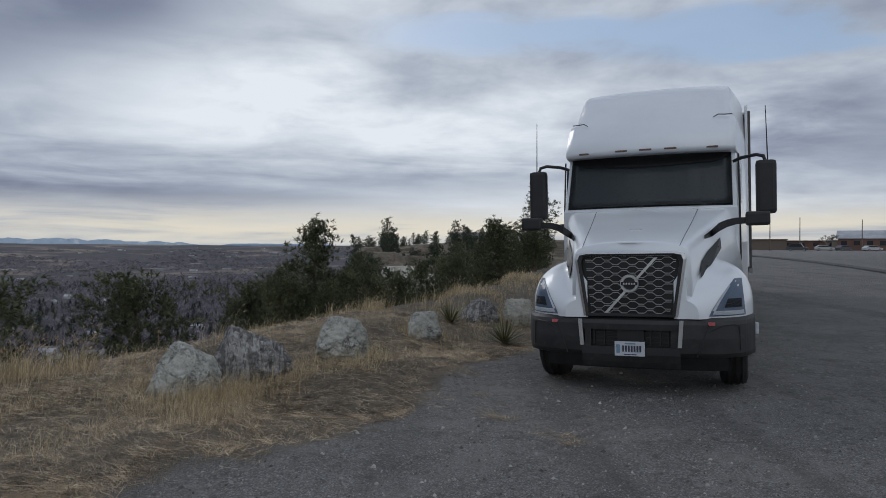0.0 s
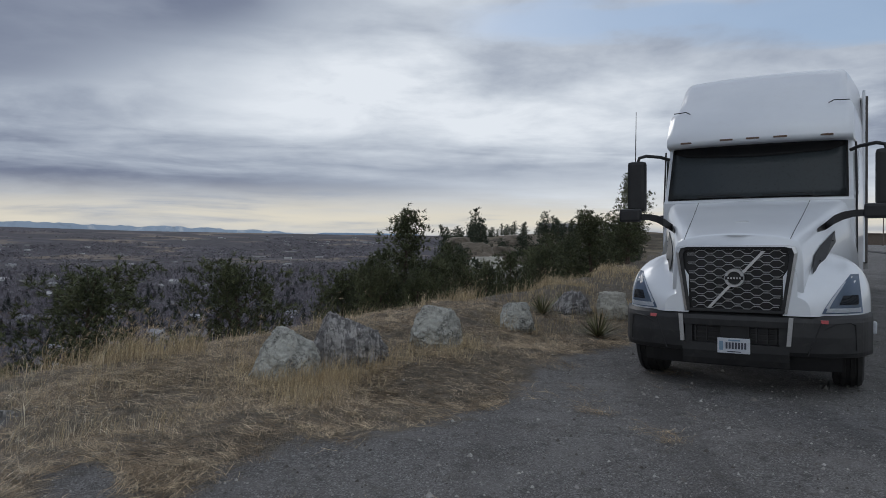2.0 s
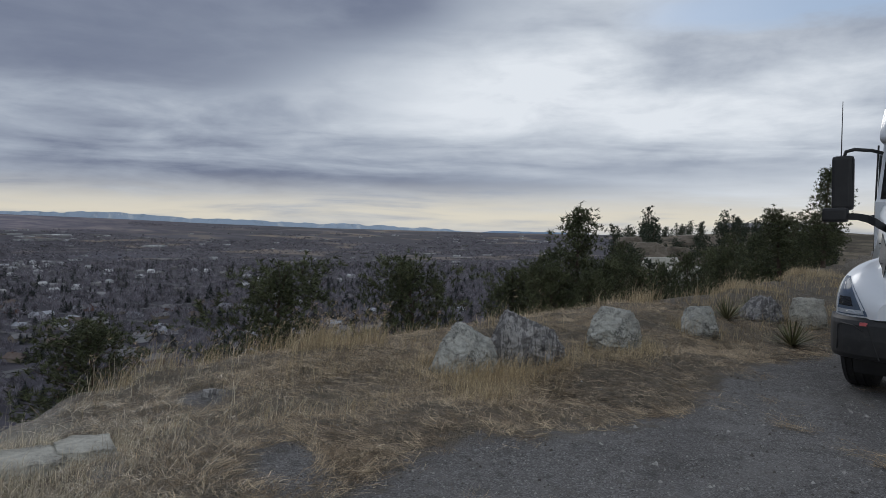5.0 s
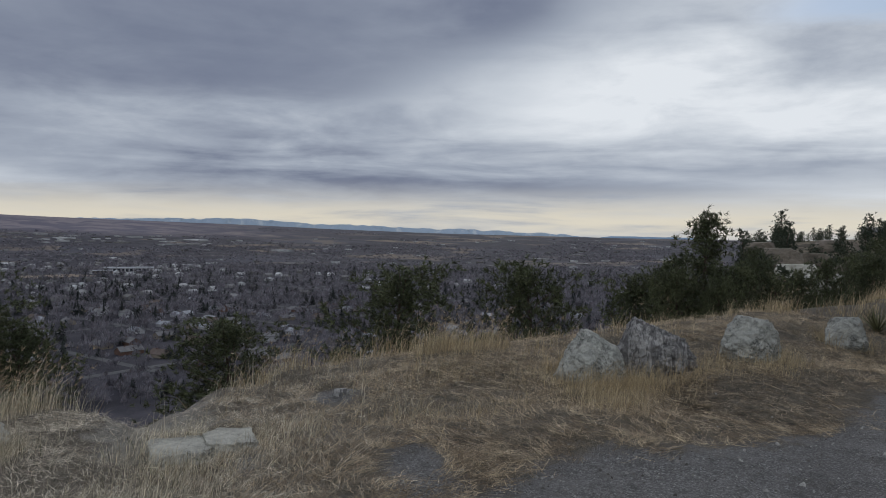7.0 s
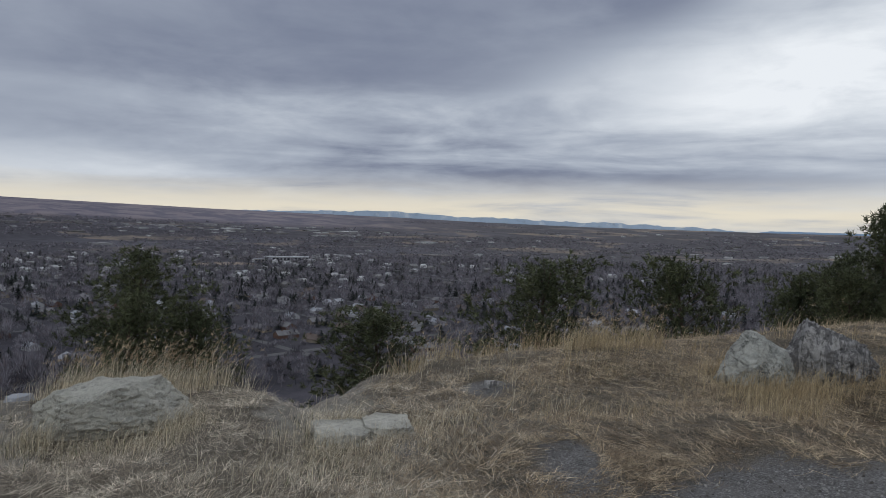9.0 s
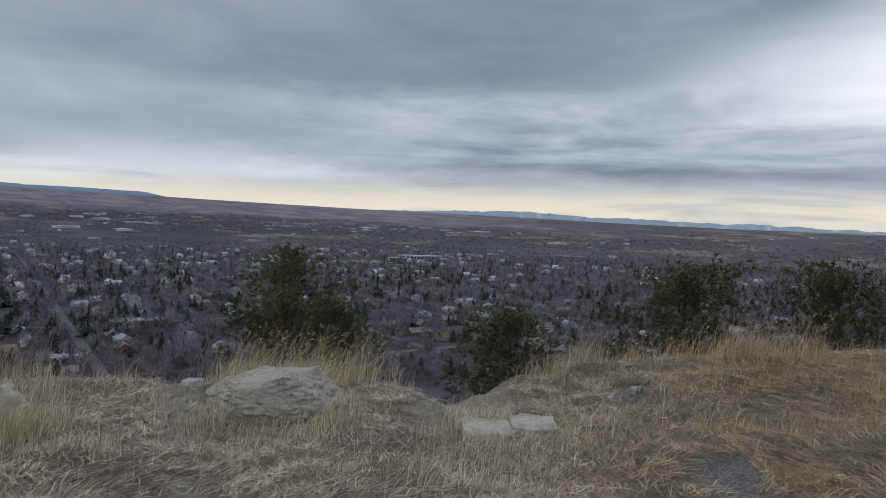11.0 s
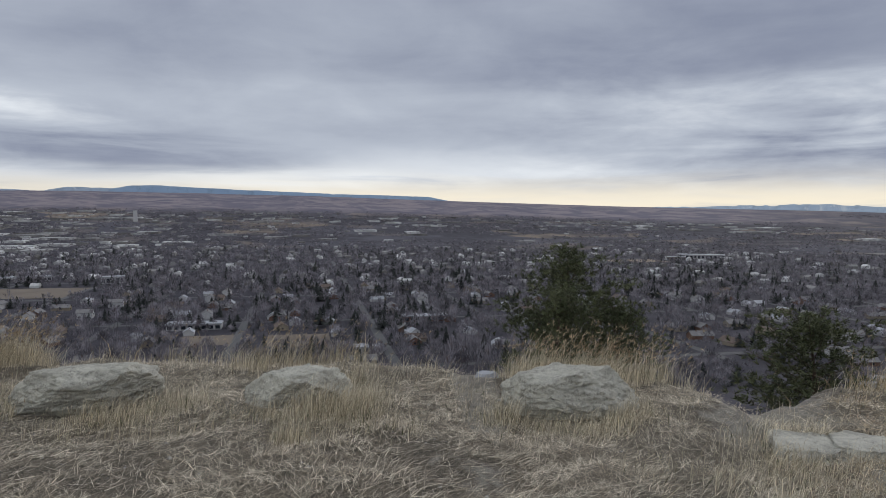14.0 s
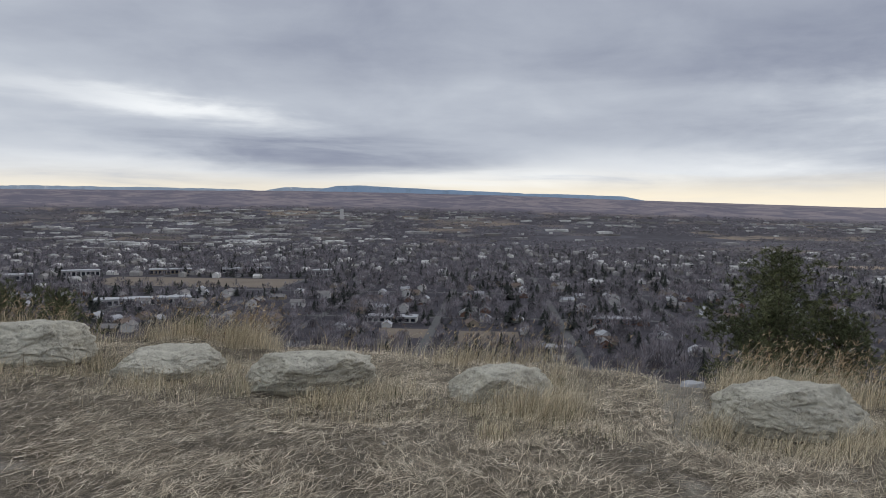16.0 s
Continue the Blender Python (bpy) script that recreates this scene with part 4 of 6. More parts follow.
def build_trailer():
    t = empty("semi_trailer", TRUCK, "long white box trailer behind the truck cab", "trailer")
    part("box_body", box_bm(-1.3, 1.3, 5.75, 19.0, 1.15, 3.82, 0.02), "trailer", t)
    part("front_bulkhead", box_bm(-1.27, 1.27, 5.70, 5.75, 1.2, 3.78, 0.02), "plastic", t)
    for s in (-1, 1):
        part("corner_post", box_bm(s * 1.26 - 0.05, s * 1.26 + 0.05, 5.66, 5.80, 1.15, 3.83, 0.02), "wood_grey", t, "dirty grey metal corner post")
        part("bottom_rail", box_bm(s * 1.29 - 0.03, s * 1.29 + 0.03, 5.8, 19.0, 1.06, 1.17), "steel", t)
        part("landing_leg", box_bm(s * 0.9 - 0.06, s * 0.9 + 0.06, 8.2, 8.32, 0.25, 1.15), "steel", t)
        part("landing_foot", box_bm(s * 0.9 - 0.12, s * 0.9 + 0.12, 8.14, 8.38, 0.21, 0.25), "steel", t)
        for y in (16.4, 17.7):
            wheel(t, s * 0.95, y, 0.51, 0.5)
        for i in range(12):
            y = 6.8 + i * 1.05
            part("side_rib", box_bm(s * 1.305 - 0.008, s * 1.305 + 0.008, y, y + 0.05, 1.2, 3.78), "steel", t)
    part("rear_frame", box_bm(-1.1, 1.1, 15.6, 18.6, 0.72, 1.1), "black", t)
    return t


build_truck()
build_trailer()


# ---- boulders along the bank ----
def boulder(az, d, w, dep, h, material, label, seed, flat=0.0, square=0.0, lean=0.0, turn=0.0, sink=0.12, name="boulder", taper=0.2, cuts=(), ribs=0.0):
    """A weathered stone: faceted by random planes, then roughened."""
    rng = np.random.default_rng(seed)
    bm = bmesh.new()
    bmesh.ops.create_icosphere(bm, subdivisions=6 if name == "boulder" else 5, radius=1.0)
    planes = []
    for _ in range(9):
        n = rng.normal(size=3)
        n[2] = abs(n[2]) * 0.5
        planes.append((Vector(n / np.linalg.norm(n)), rng.uniform(0.62, 0.86)))
    if flat:
        planes.append((Vector((rng.normal() * 0.05, rng.normal() * 0.05, 1)).normalized(), flat))
    if square:
        for n in ((1, 0, 0.08), (-1, 0, 0.05), (0, 1, 0.05), (0, -1, 0.1)):
            planes.append((Vector(n).normalized(), square))
    for n, c in cuts:
        planes.append((Vector(n).normalized(), c))
    off = Vector(rng.uniform(-20, 20, 3))
    for v in bm.verts:
        p = v.co.copy()
        for n, c in planes:
            q = p.dot(n)
            if q > c:
                p -= n * (q - c) * 0.92
        k = noise.fractal(p * 1.6 + off, 0.9, 2.1, 4) * 0.09 + noise.fractal(p * 5 + off, 0.7, 2.1, 5) * 0.06 + noise.fractal(p * 13 + off, 0.6, 2.1, 4) * 0.022
        pit = noise.noise(p * 9 + off)
        k -= max(0.0, pit - 0.35) * 0.10
        k -= 0.07 * max(0.0, 1 - abs(noise.noise(p * 2.3 + off * 0.7)) / 0.05)
        if ribs:
            k += ribs * noise.fractal(Vector((p.x * 6 - p.z * 2, p.y * 6, p.z * 0.9)) + off, 0.7, 2.1, 4)
        v.co = p * (1 + k)
    lo, hi = min(v.co.z for v in bm.verts), max(v.co.z for v in bm.verts)
    xs = [v.co.x for v in bm.verts]
    ys = [v.co.y for v in bm.verts]
    sx, sy = w / (max(xs) - min(xs)), dep / (max(ys) - min(ys))
    for v in bm.verts:
        z = (v.co.z - lo) / (hi - lo)
        thin = 1 - taper * z ** 1.5
        v.co = Vector((v.co.x * sx * thin + lean * z * w, v.co.y * sy * thin, z * (h + sink) - sink))
    ob = part(name, bm, material, None, smooth=False)
    for f in ob.data.polygons:
        f.use_smooth = True
    x, y = bearing(az, d)
    ob.matrix_basis = pose(x, y, ground_z(x, y), 0, 0, az + turn)
    return tagged(ob, label, "boulder", "boulders along the bank")


BOULDERS = []
# broken faces that set single stones apart, by the stone's seed
CUTS = {29: [((0.50, 0.0, 0.86), 0.62), ((-0.9, -0.2, 0.4), 0.66)], 11: [((0.6, -0.1, 0.8), 0.80), ((-0.8, 0.0, 0.5), 0.82)],
        31: [((0.15, 0.0, 1.0), 0.70), ((0.9, -0.5, 0.0), 0.62)], 103: [((0.7, -0.7, -0.35), 0.45), ((-0.2, -0.8, -0.5), 0.55)],
        83: [((-0.25, -0.1, 1.0), 0.60)], 97: [((0.1, -0.9, -0.4), 0.5)]}


def place_boulders():
    pale = "pale flat-topped sandstone boulder half hidden in dry grass"
    for args in (
        (19.7, 7.75, 0.76, 0.62, 0.54, "rock_lichen", "rounded grey boulder with green lichen in dry grass", 11, 0.0, 0.0, -0.05),
        (15.0, 8.15, 0.92, 0.6, 0.62, "rock_dark", "jagged dark boulder with pale streaks in grass", 29, 0.0, 0.0, -0.06),
        (7.95, 8.95, 0.66, 0.55, 0.49, "rock_lichen", "blocky grey lichen boulder in dry grass", 31, 0.80, 0.72, 0.02),
        (1.3, 11.2, 0.54, 0.45, 0.44, "rock_lichen", "small grey boulder with a pale ledge", 43, 0.75, 0.7, -0.12),
        (-3.0, 13.7, 0.78, 0.6, 0.46, "rock_dark", "low dark broken boulder beside a yucca", 53, 0.0, 0.0, 0.0),
        (-6.0, 13.9, 0.62, 0.5, 0.52, "rock_pale", "square-edged brown boulder near the truck", 61, 0.7, 0.66, 0.0),
        (68.0, 6.85, 1.26, 0.85, 0.42, "rock_pale", pale, 83, 0.62, 0.0, 0.0),
        (88.0, 7.15, 1.0, 0.75, 0.34, "rock_pale", pale, 97, 0.55, 0.0, 0.03),
        (101.4, 7.65, 1.3, 0.85, 0.42, "rock_pale", "broad pale sandstone block with an undercut dark side", 103, 0.6, 0.75, 0.03),
        (110.9, 8.6, 1.15, 0.8, 0.30, "rock_pale", pale, 113, 0.6, 0.0, 0.0),
        (118.8, 9.3, 1.1, 0.8, 0.42, "rock_pale", pale, 127, 0.6, 0.7, 0.0),
    ):
        az, d, w, dep, h, mat, lab, seed, flat, sq, lean = args
        boulder(az, d, w * 1.06, dep, h, mat, lab, seed, flat, sq, lean, taper={29: 0.25, 11: 0.26}.get(seed, 0.16 if mat == "rock_pale" else 0.22), cuts=CUTS.get(seed, ()), ribs=0.09 if mat == "rock_dark" else 0.0)
        BOULDERS.append((*bearing(az, d), w, h))
    for az, d, w, seed in ((51.9, 5.85, 0.50, 131), (48.3, 5.95, 0.46, 137)):
        boulder(az, d, w, 0.62, 0.095, "rock_pale", "low flat sandstone slab lying in dry grass", seed, 0.26, 0.66, 0.0, 4, 0.10, "stone_slab", 0.06)
        BOULDERS.append((*bearing(az, d), w, 0.2))
    boulder(73.0, 8.3, 0.32, 0.25, 0.10, "roof_pale", "small white broken stone on the path", 151, 0.5, 0.0, name="stone")
    boulder(39.3, 7.45, 0.30, 0.16, 0.07, "rock_dark", "small dark stone on bare ground", 157, 0.5, 0.0, name="stone")


place_boulders()


# ---- pines ----
def frames_of(dirs):
    """Two directions square to each of many."""
    up = np.where(np.abs(dirs[:, 2:3]) > 0.9, [[1.0, 0, 0]], [[0, 0, 1.0]])
    a = np.cross(dirs, up)
    a /= np.linalg.norm(a, axis=1, keepdims=True) + 1e-9
    return a, np.cross(dirs, a)


def needle_tufts(rng, pts, dirs, size, count, width, wide=1.15):
    """Sprays of needles: thin triangles fanning out round each twig end."""
    n = len(pts)
    P = np.repeat(pts, count, 0)
    D = np.repeat(dirs, count, 0)
    a, b = frames_of(D)
    t = rng.uniform(0, 2 * np.pi, (n * count, 1))
    spread = rng.uniform(0.25, wide, (n * count, 1))
    v = D * np.cos(spread) + (a * np.cos(t) + b * np.sin(t)) * np.sin(spread)
    L = size * rng.uniform(0.65, 1.2, (n * count, 1))
    side = np.cross(v, rng.normal(size=v.shape))
    side /= np.linalg.norm(side, axis=1, keepdims=True) + 1e-9
    base = P - D * size * rng.uniform(0.0, 0.7, (n * count, 1))
    verts = np.stack([base - side * width, base + side * width, base + v * L], 1).reshape(-1, 3)
    return verts, np.arange(len(verts)).reshape(-1, 3)


def pine(seed, h, w, tufts=1500, per=14, needle=0.15, width=0.010, open_top=0.0, low=0.10, material="needles"):
    """A pine at the origin: bent trunk, whorled limbs that turn up, sprays of needles with gaps between the limbs."""
    rng = np.random.default_rng(seed)
    t = new("pine_tree")
    t.empty_display_size = 0.2
    bend = rng.normal(size=2) * 0.03 * h
    zs = np.linspace(-0.4, h * 0.97, 9)
    trunk = [(bend[0] * (z / h) ** 2, bend[1] * (z / h) ** 2, z) for z in zs]
    bm = tube_bm(trunk, [0.022 * h * (1 - 0.93 * max(z, 0) / h) for z in zs], 8)
    pts, dirs = [], []
    z = h * low
    golden = rng.uniform(0, 6)
    while z < h * 0.985:
        q = z / h
        prof = (0.72 + 0.28 * q / 0.35) if q < 0.35 else max(0.0, 1 - ((q - 0.35) / 0.68) ** 2.6) ** 0.8
        prof = max(prof, 0.22) * (1.0 - 0.22 * abs(math.sin(q * 17 + seed)))
        if open_top and q > 1 - open_top:
            prof *= 0.8
        for _ in range(4 if q < 0.55 else 3):
            golden += 2.4 + rng.normal() * 0.3
            L = max(0.10, w * 0.5 * prof * rng.uniform(0.55, 1.18))
            rise = 0.05 + 0.9 * q * q + 0.15 * q + rng.normal() * 0.14
            d = np.array([math.cos(golden), math.sin(golden), rise])
            d /= np.linalg.norm(d)
            o = np.array([bend[0] * q * q, bend[1] * q * q, z])
            limb = [o + d * L * f + np.array([0, 0, 0.18 * L * f * f]) for f in (0, 0.35, 0.7, 1.0)]
            if tufts > 500:
                tube_bm([tuple(limb[0]), tuple(limb[2]), tuple(limb[3])], [0.004 * h * (1 - q) + 0.008, 0.008, 0.003], 3, bm)
            # side twigs, each with a few sprays at its end
            for f in np.linspace(0.28, 1.0, max(3, int(L * 4.5))):
                c = o + d * L * f + np.array([0, 0, 0.18 * L * f * f])
                s = rng.normal(size=3)
                s[2] *= 0.55
                knot = c + s * 0.21 * L * (1.15 - 0.65 * f)
                for _ in range(5):
                    pts.append(knot + rng.normal(size=3) * np.array([0.17, 0.17, 0.13]) * min(1.0, h / 7))
                    v = d * 0.35 + s * 0.25 + np.array([0, 0, 0.55]) + rng.normal(size=3) * 0.35
                    dirs.append(v / np.linalg.norm(v))
        z += h * rng.uniform(0.022, 0.045)
    pts, dirs = np.array(pts), np.array(dirs)
    if len(pts) > tufts:
        keep = rng.permutation(len(pts))[:tufts]
        pts, dirs = pts[keep], dirs[keep]
    part("trunk", bm, "bark", t)
    v, f = needle_tufts(rng, pts, dirs, needle, per, width, 1.5)
    arr_part("crown", v, f, material, t)
    return t


PINE_GROUP = "pines on the slope"


def plant(proto, az, d, top_el, proto_h, label, turn=0.0, wide=1.0):
    """Stands a copy of a tree on the slope so that its top reaches the given height above the eye."""
    x, y = bearing(az, d)
    g = ground_z(x, y)
    top = EYE_Z + d * math.tan(radians(top_el))
    s = max(0.15, (top - g) / (proto_h * 1.07))
    ps = proto.scale
    ob = copy_thing(proto, pose(x, y, g, 0, 0, turn) @ Matrix.Diagonal((s * wide / ps.x, s * wide / ps.y, s / ps.z, 1)))
    return tagged(ob, label, "tree", PINE_GROUP)


def build_pines():
    big = pine(3, 9.0, 6.0, 3900, 12, 0.19, 0.016)
    tall = pine(5, 8.0, 3.8, 2600, 13, 0.19, 0.016, open_top=0.35)
    bushy = pine(8, 6.0, 4.4, 2300, 12, 0.18, 0.016, low=0.04)
    slim = pine(13, 8.0, 4.2, 300, 6, 0.46, 0.07, material="needles_far")
    squat = pine(17, 6.0, 5.0, 300, 6, 0.46, 0.07, low=0.05, material="needles_far")
    dark = "dark green pine with bushy crown on the slope"
    tagged(big, "large bushy green pine standing below the brink", "tree", PINE_GROUP)
    x, y = bearing(64.2, 25)
    g = ground_z(x, y)
    s = (EYE_Z + 25 * math.tan(radians(-2.0)) - g) / 9.5
    big.matrix_basis = pose(x, y, g, 0, 0, 20) @ Matrix.Diagonal((s * 1.3, s * 1.3, s, 1))
    x, y = bearing(10.2, 24)
    g = ground_z(x, y)
    s = (EYE_Z + 24 * math.tan(radians(1.5)) - g) / 8.2
    tall.matrix_basis = pose(x, y, g, 0, 0, 50) @ Matrix.Diagonal((s * 1.15, s * 1.15, s, 1))
    tagged(tall, "tall dark pine with an open crown above dry grass", "tree", PINE_GROUP)
    x, y = bearing(22.4, 33)
    g = ground_z(x, y)
    s = (EYE_Z + 33 * math.tan(radians(-2.2)) - g) / 6.45
    bushy.matrix_basis = pose(x, y, g, 0, 0, 10) @ Matrix.Diagonal((s * 1.02, s * 1.02, s, 1))
    tagged(bushy, dark, "tree", PINE_GROUP)
    plant(bushy, 34.2, 33, -2.6, 6.0, dark, 140, 1.2)
    plant(big, 13.6, 25, -1.7, 9.0, dark, 100, 0.75)
    plant(bushy, 11.9, 23, -2.6, 6.0, dark, 30, 0.9)
    plant(bushy, 8.4, 24, -2.2, 6.0, dark, 70, 0.9)
    plant(big, 6.1, 30, -0.55, 9.0, dark, 200, 0.8)
    plant(bushy, 3.8, 31, -2.4, 6.0, dark, 200, 0.8)
    plant(bushy, 46.2, 30, -6.6, 6.0, "low green pine below the brink", 60, 1.4)
    plant(bushy, 65.5, 22, -6.0, 6.0, "low green pine beside a larger pine", 260, 0.9)
    plant(bushy, 60.5, 23, -6.4, 6.0, "low green pine beside a larger pine", 310, 0.9)
    plant(bushy, 116.6, 24, -5.4, 6.0, "small green pine behind dry grass", 15, 0.8)
    plant(bushy, 119.9, 25, -4.6, 6.0, "small green pine behind dry grass", 115, 0.8)
    plant(bushy, 108.5, 24, -7.6, 6.0, "small green pine behind dry grass", 215, 0.6)
    plant(tall, -7.3, 32, 4.9, 8.0, "tall dark pine rising behind the truck", 160, 1.25)
    plant(tall, -4.7, 34, 2.1, 8.0, "tall dark pine rising behind the truck", 260, 1.3)
    plant(big, -6.2, 36, 0.9, 9.0, dark, 40, 1.0)
    plant(big, -3.2, 38, 0.2, 9.0, dark, 300, 1.0)
    plant(bushy, -1.2, 40, -1.0, 6.0, dark, 20, 0.9)
    for az, d, el, proto, hh, turn, wide in ((12.8, 27, -1.1, big, 9.0, 15, 0.8), (7.3, 26, -1.7, bushy, 6.0, 95, 0.95), (9.5, 22, -3.2, bushy, 6.0, 185, 0.9), (5.0, 27, -2.7, bushy, 6.0, 275, 0.9),
                                             (1.6, 46, -1.5, bushy, 6.0, 35, 0.9), (0.2, 52, -0.9, big, 9.0, 125, 0.9), (-2.1, 48, 0.3, big, 9.0, 215, 0.9), (-5.6, 42, 1.4, big, 9.0, 305, 0.9), (15.0, 26, -3.0, bushy, 6.0, 55, 0.9)):
        plant(proto, az, d, el, hh, dark, turn, wide)
    # scattered pines on the far hill
    slim.matrix_basis = pose(*bearing(4.5, 185), ground_z(*bearing(4.5, 185)))
    squat.matrix_basis = pose(*bearing(-1.0, 200), ground_z(*bearing(-1.0, 200)))
    hill = "distant dark pine on the rocky hill"
    tagged(slim, hill, "tree", PINE_GROUP)
    tagged(squat, hill, "tree", PINE_GROUP)
    rng = np.random.default_rng(77)
    for i in range(125):
        az = rng.uniform(-8.5, 8.2)
        d = rng.choice([rng.uniform(60, 120), rng.uniform(120, 190), rng.uniform(185, 230)])
        x, y = bearing(az, d)
        if 0.2 < az < 3.2 and 75 < d < 118:
            continue
        s = rng.uniform(0.45, 1.0) * (0.62 if d > 180 else 0.95)
        ob = copy_thing(slim if rng.random() < 0.5 else squat, pose(x, y, ground_z(x, y) - 0.1, 0, 0, rng.uniform(0, 360)) @ Matrix.Diagonal((s * 1.1, s * 1.1, s, 1)))
        tagged(ob, hill, "tree", PINE_GROUP)
    # sandstone ledges on the hill
    for i, (az, d, w, h) in enumerate(((1.6, 104, 9, 2.6), (3.4, 112, 7, 3.0), (0.4, 118, 8, 2.4), (4.6, 128, 8, 3.2), (2.2, 132, 9, 3.0), (-1.4, 126, 7, 2.2), (5.8, 150, 7, 3.5), (1.0, 165, 10, 2.6))):
        ob = boulder(az, d, w, w * 0.5, h, "rock_pale" if i < 2 else "rock_ledge", "pale sandstone ledge on the far hill", 201 + i, 0.55, 0.75, 0, 0, 0.8, "rock_ledge")
        tagged(ob, "", "rock ledge", "rock ledges on the hill")


M["rock_ledge"] = surface("sandstone_ledge", (0.17, 0.145, 0.115), (0.26, 0.22, 0.175), 0.5, 0.92, 0.5, 5, c3=(0.08, 0.07, 0.06), spot=0.7, bump_dist=0.2)
build_pines()


# ---- dry grass ----
def ribbons(rng, x, y, L, lean, lean_az, width, droop=0.25, z_off=0.0):
    """Curved tapering blades: roots, lengths, lean from upright (radians) and its bearing."""
    n = len(x)
    z = land(x, y)[0] + z_off
    root = np.stack([x, y, z - 0.01], 1)
    h = np.stack([-np.sin(lean_az), np.cos(lean_az), np.zeros(n)], 1)
    up = np.array([[0, 0, 1.0]])
    l1, l2 = lean[:, None] * 0.7, (lean + droop)[:, None]
    mid = root + (h * np.sin(l1) + up * np.cos(l1)) * L[:, None] * 0.55
    tip = mid + (h * np.sin(l2) + up * np.cos(l2)) * L[:, None] * 0.45
    a = rng.uniform(0, np.pi, n)
    side = np.stack([np.cos(a), np.sin(a), np.zeros(n)], 1) * width[:, None]
    v = np.stack([root - side, root + side, mid + side * 0.7, mid - side * 0.7, tip], 1).reshape(-1, 3)
    k = np.arange(n)[:, None] * 5
    f = np.concatenate([k + [[0, 1, 2]], k + [[0, 2, 3]], k + [[3, 2, 4]]])
    return v, f


def scatter(rng, n, az0, az1, d0, d1):
    """Even spread over a ring sector."""
    az = rng.uniform(az0, az1, n)
    d = np.sqrt(rng.uniform(d0 * d0, d1 * d1, n))
    return az, d, -np.sin(np.radians(az)) * d, np.cos(np.radians(az)) * d


def build_grass():
    rng = np.random.default_rng(5)
    wind = np.radians(-25.0)

    def off_stones(x, y):
        ok = np.ones(len(x), bool)
        for bx, by, w, h in BOULDERS:
            ok &= np.hypot(x - bx, y - by) > 0.40 * w
        return ok
    # tall straw along the brink, in clumps with gaps between
    az, d, x, y = (np.concatenate(q) for q in zip(scatter(rng, 330000, -12, 20, 6.0, 30), scatter(rng, 520000, 20, 128, 5.0, 13.5)))
    dc = np.interp(az, RIM_AZ, RIM_D)
    rel = d - dc
    clump = vnoise(x * 1.1, y * 1.1, 31) + 0.7 * vnoise(x * 3.0, y * 3.0, 32) + 0.35 * vnoise(x * 8, y * 8, 33)
    reach = np.where(rel < 0, np.interp(az, [15, 50], [0.75, 0.42]), 0.8)
    p = np.exp(-((rel + 0.05) / reach) ** 2) * (0.05 + 0.95 * sstep(-0.05, 0.75, clump)) + np.interp(az, [20, 45], [0.03, 0.035]) * sstep(0.5, 1.1, clump) * sstep(-3.5, -1.0, rel) * (rel < 2.5)
    p = np.maximum(p, np.where(az < 3, 0.30 * sstep(-0.3, 0.7, clump) * sstep(1.5, 4.5, d - np.interp(az, LOT_AZ, LOT_D)), 0))
    p *= 1 - 0.94 * np.exp(-((az - 53.5) / 5.5) ** 4)
    p *= 1 - 0.8 * np.exp(-((az - 73.5) / 1.8) ** 2)
    p *= np.interp(az, [-12, 10, 40, 60, 128], [0.7, 0.7, 0.55, 0.75, 0.85])
    k = (rng.random(len(x)) < p) & off_stones(x, y)
    az, d, x, y, rel, clump = az[k], d[k], x[k], y[k], rel[k], clump[k]
    n = len(x)
    L = rng.uniform(0.12, 0.40, n) * (0.65 + 0.5 * sstep(-0.4, 0.8, clump)) * np.where(rng.random(n) < np.where(az > 50, 0.20, 0.12), 1.6, 1.0) * np.interp(az, [-2, 6], [0.72, 1.0])
    v, f = ribbons(rng, x, y, L, np.abs(rng.normal(0.34, 0.26, n)), wind + rng.normal(0, 0.8, n), rng.uniform(0.0010, 0.0026, n) * np.clip(d / 9, 0.8, 2.2), 0.5)
    tri = f.reshape(3, n, 3)
    warm = az < 44 + 8 * rng.normal(size=n)
    for name, pick, mat, label in (("tall_grass", warm, "straw", "tall golden dry grass along the brink"), ("pale_grass", ~warm, "straw_pale", "tall pale straw grass along the brink")):
        tagged(arr_part(name, v, tri[:, pick].reshape(-1, 3), mat, None, label), "", "grass", kind="stuff")
    # seed heads on the tallest stems
    pick = np.where((L > 0.42) & (rng.random(n) < 0.75))[0]
    tips = v.reshape(-1, 5, 3)[pick, 4]
    mids = v.reshape(-1, 5, 3)[pick, 2]
    dirs = tips - mids
    dirs /= np.linalg.norm(dirs, axis=1, keepdims=True)
    hv, hf = needle_tufts(rng, tips, dirs, 0.05, 4, 0.0035)
    tagged(arr_part("seed_heads", hv, hf, "thatch", None, "dry drooping grass seed heads"), "", "grass", kind="stuff")
    # tufts round the stones, standing in front of and beside them
    xs, ys, Ls = [], [], []
    for bx, by, w, h in BOULDERS:
        m = int(700 * w + (350 if h < 0.3 else 150))
        a = rng.choice(rng.uniform(0, 2 * np.pi, 7), m) + rng.normal(0, 0.22, m)
        r = w * 0.46 + np.abs(rng.normal(0.0, 0.22, m))
        xs.append(bx + np.cos(a) * r)
        ys.append(by + np.sin(a) * r)
        Ls.append(rng.uniform(0.10, 0.42, m) * (0.55 + 0.7 * min(h, 0.6)))
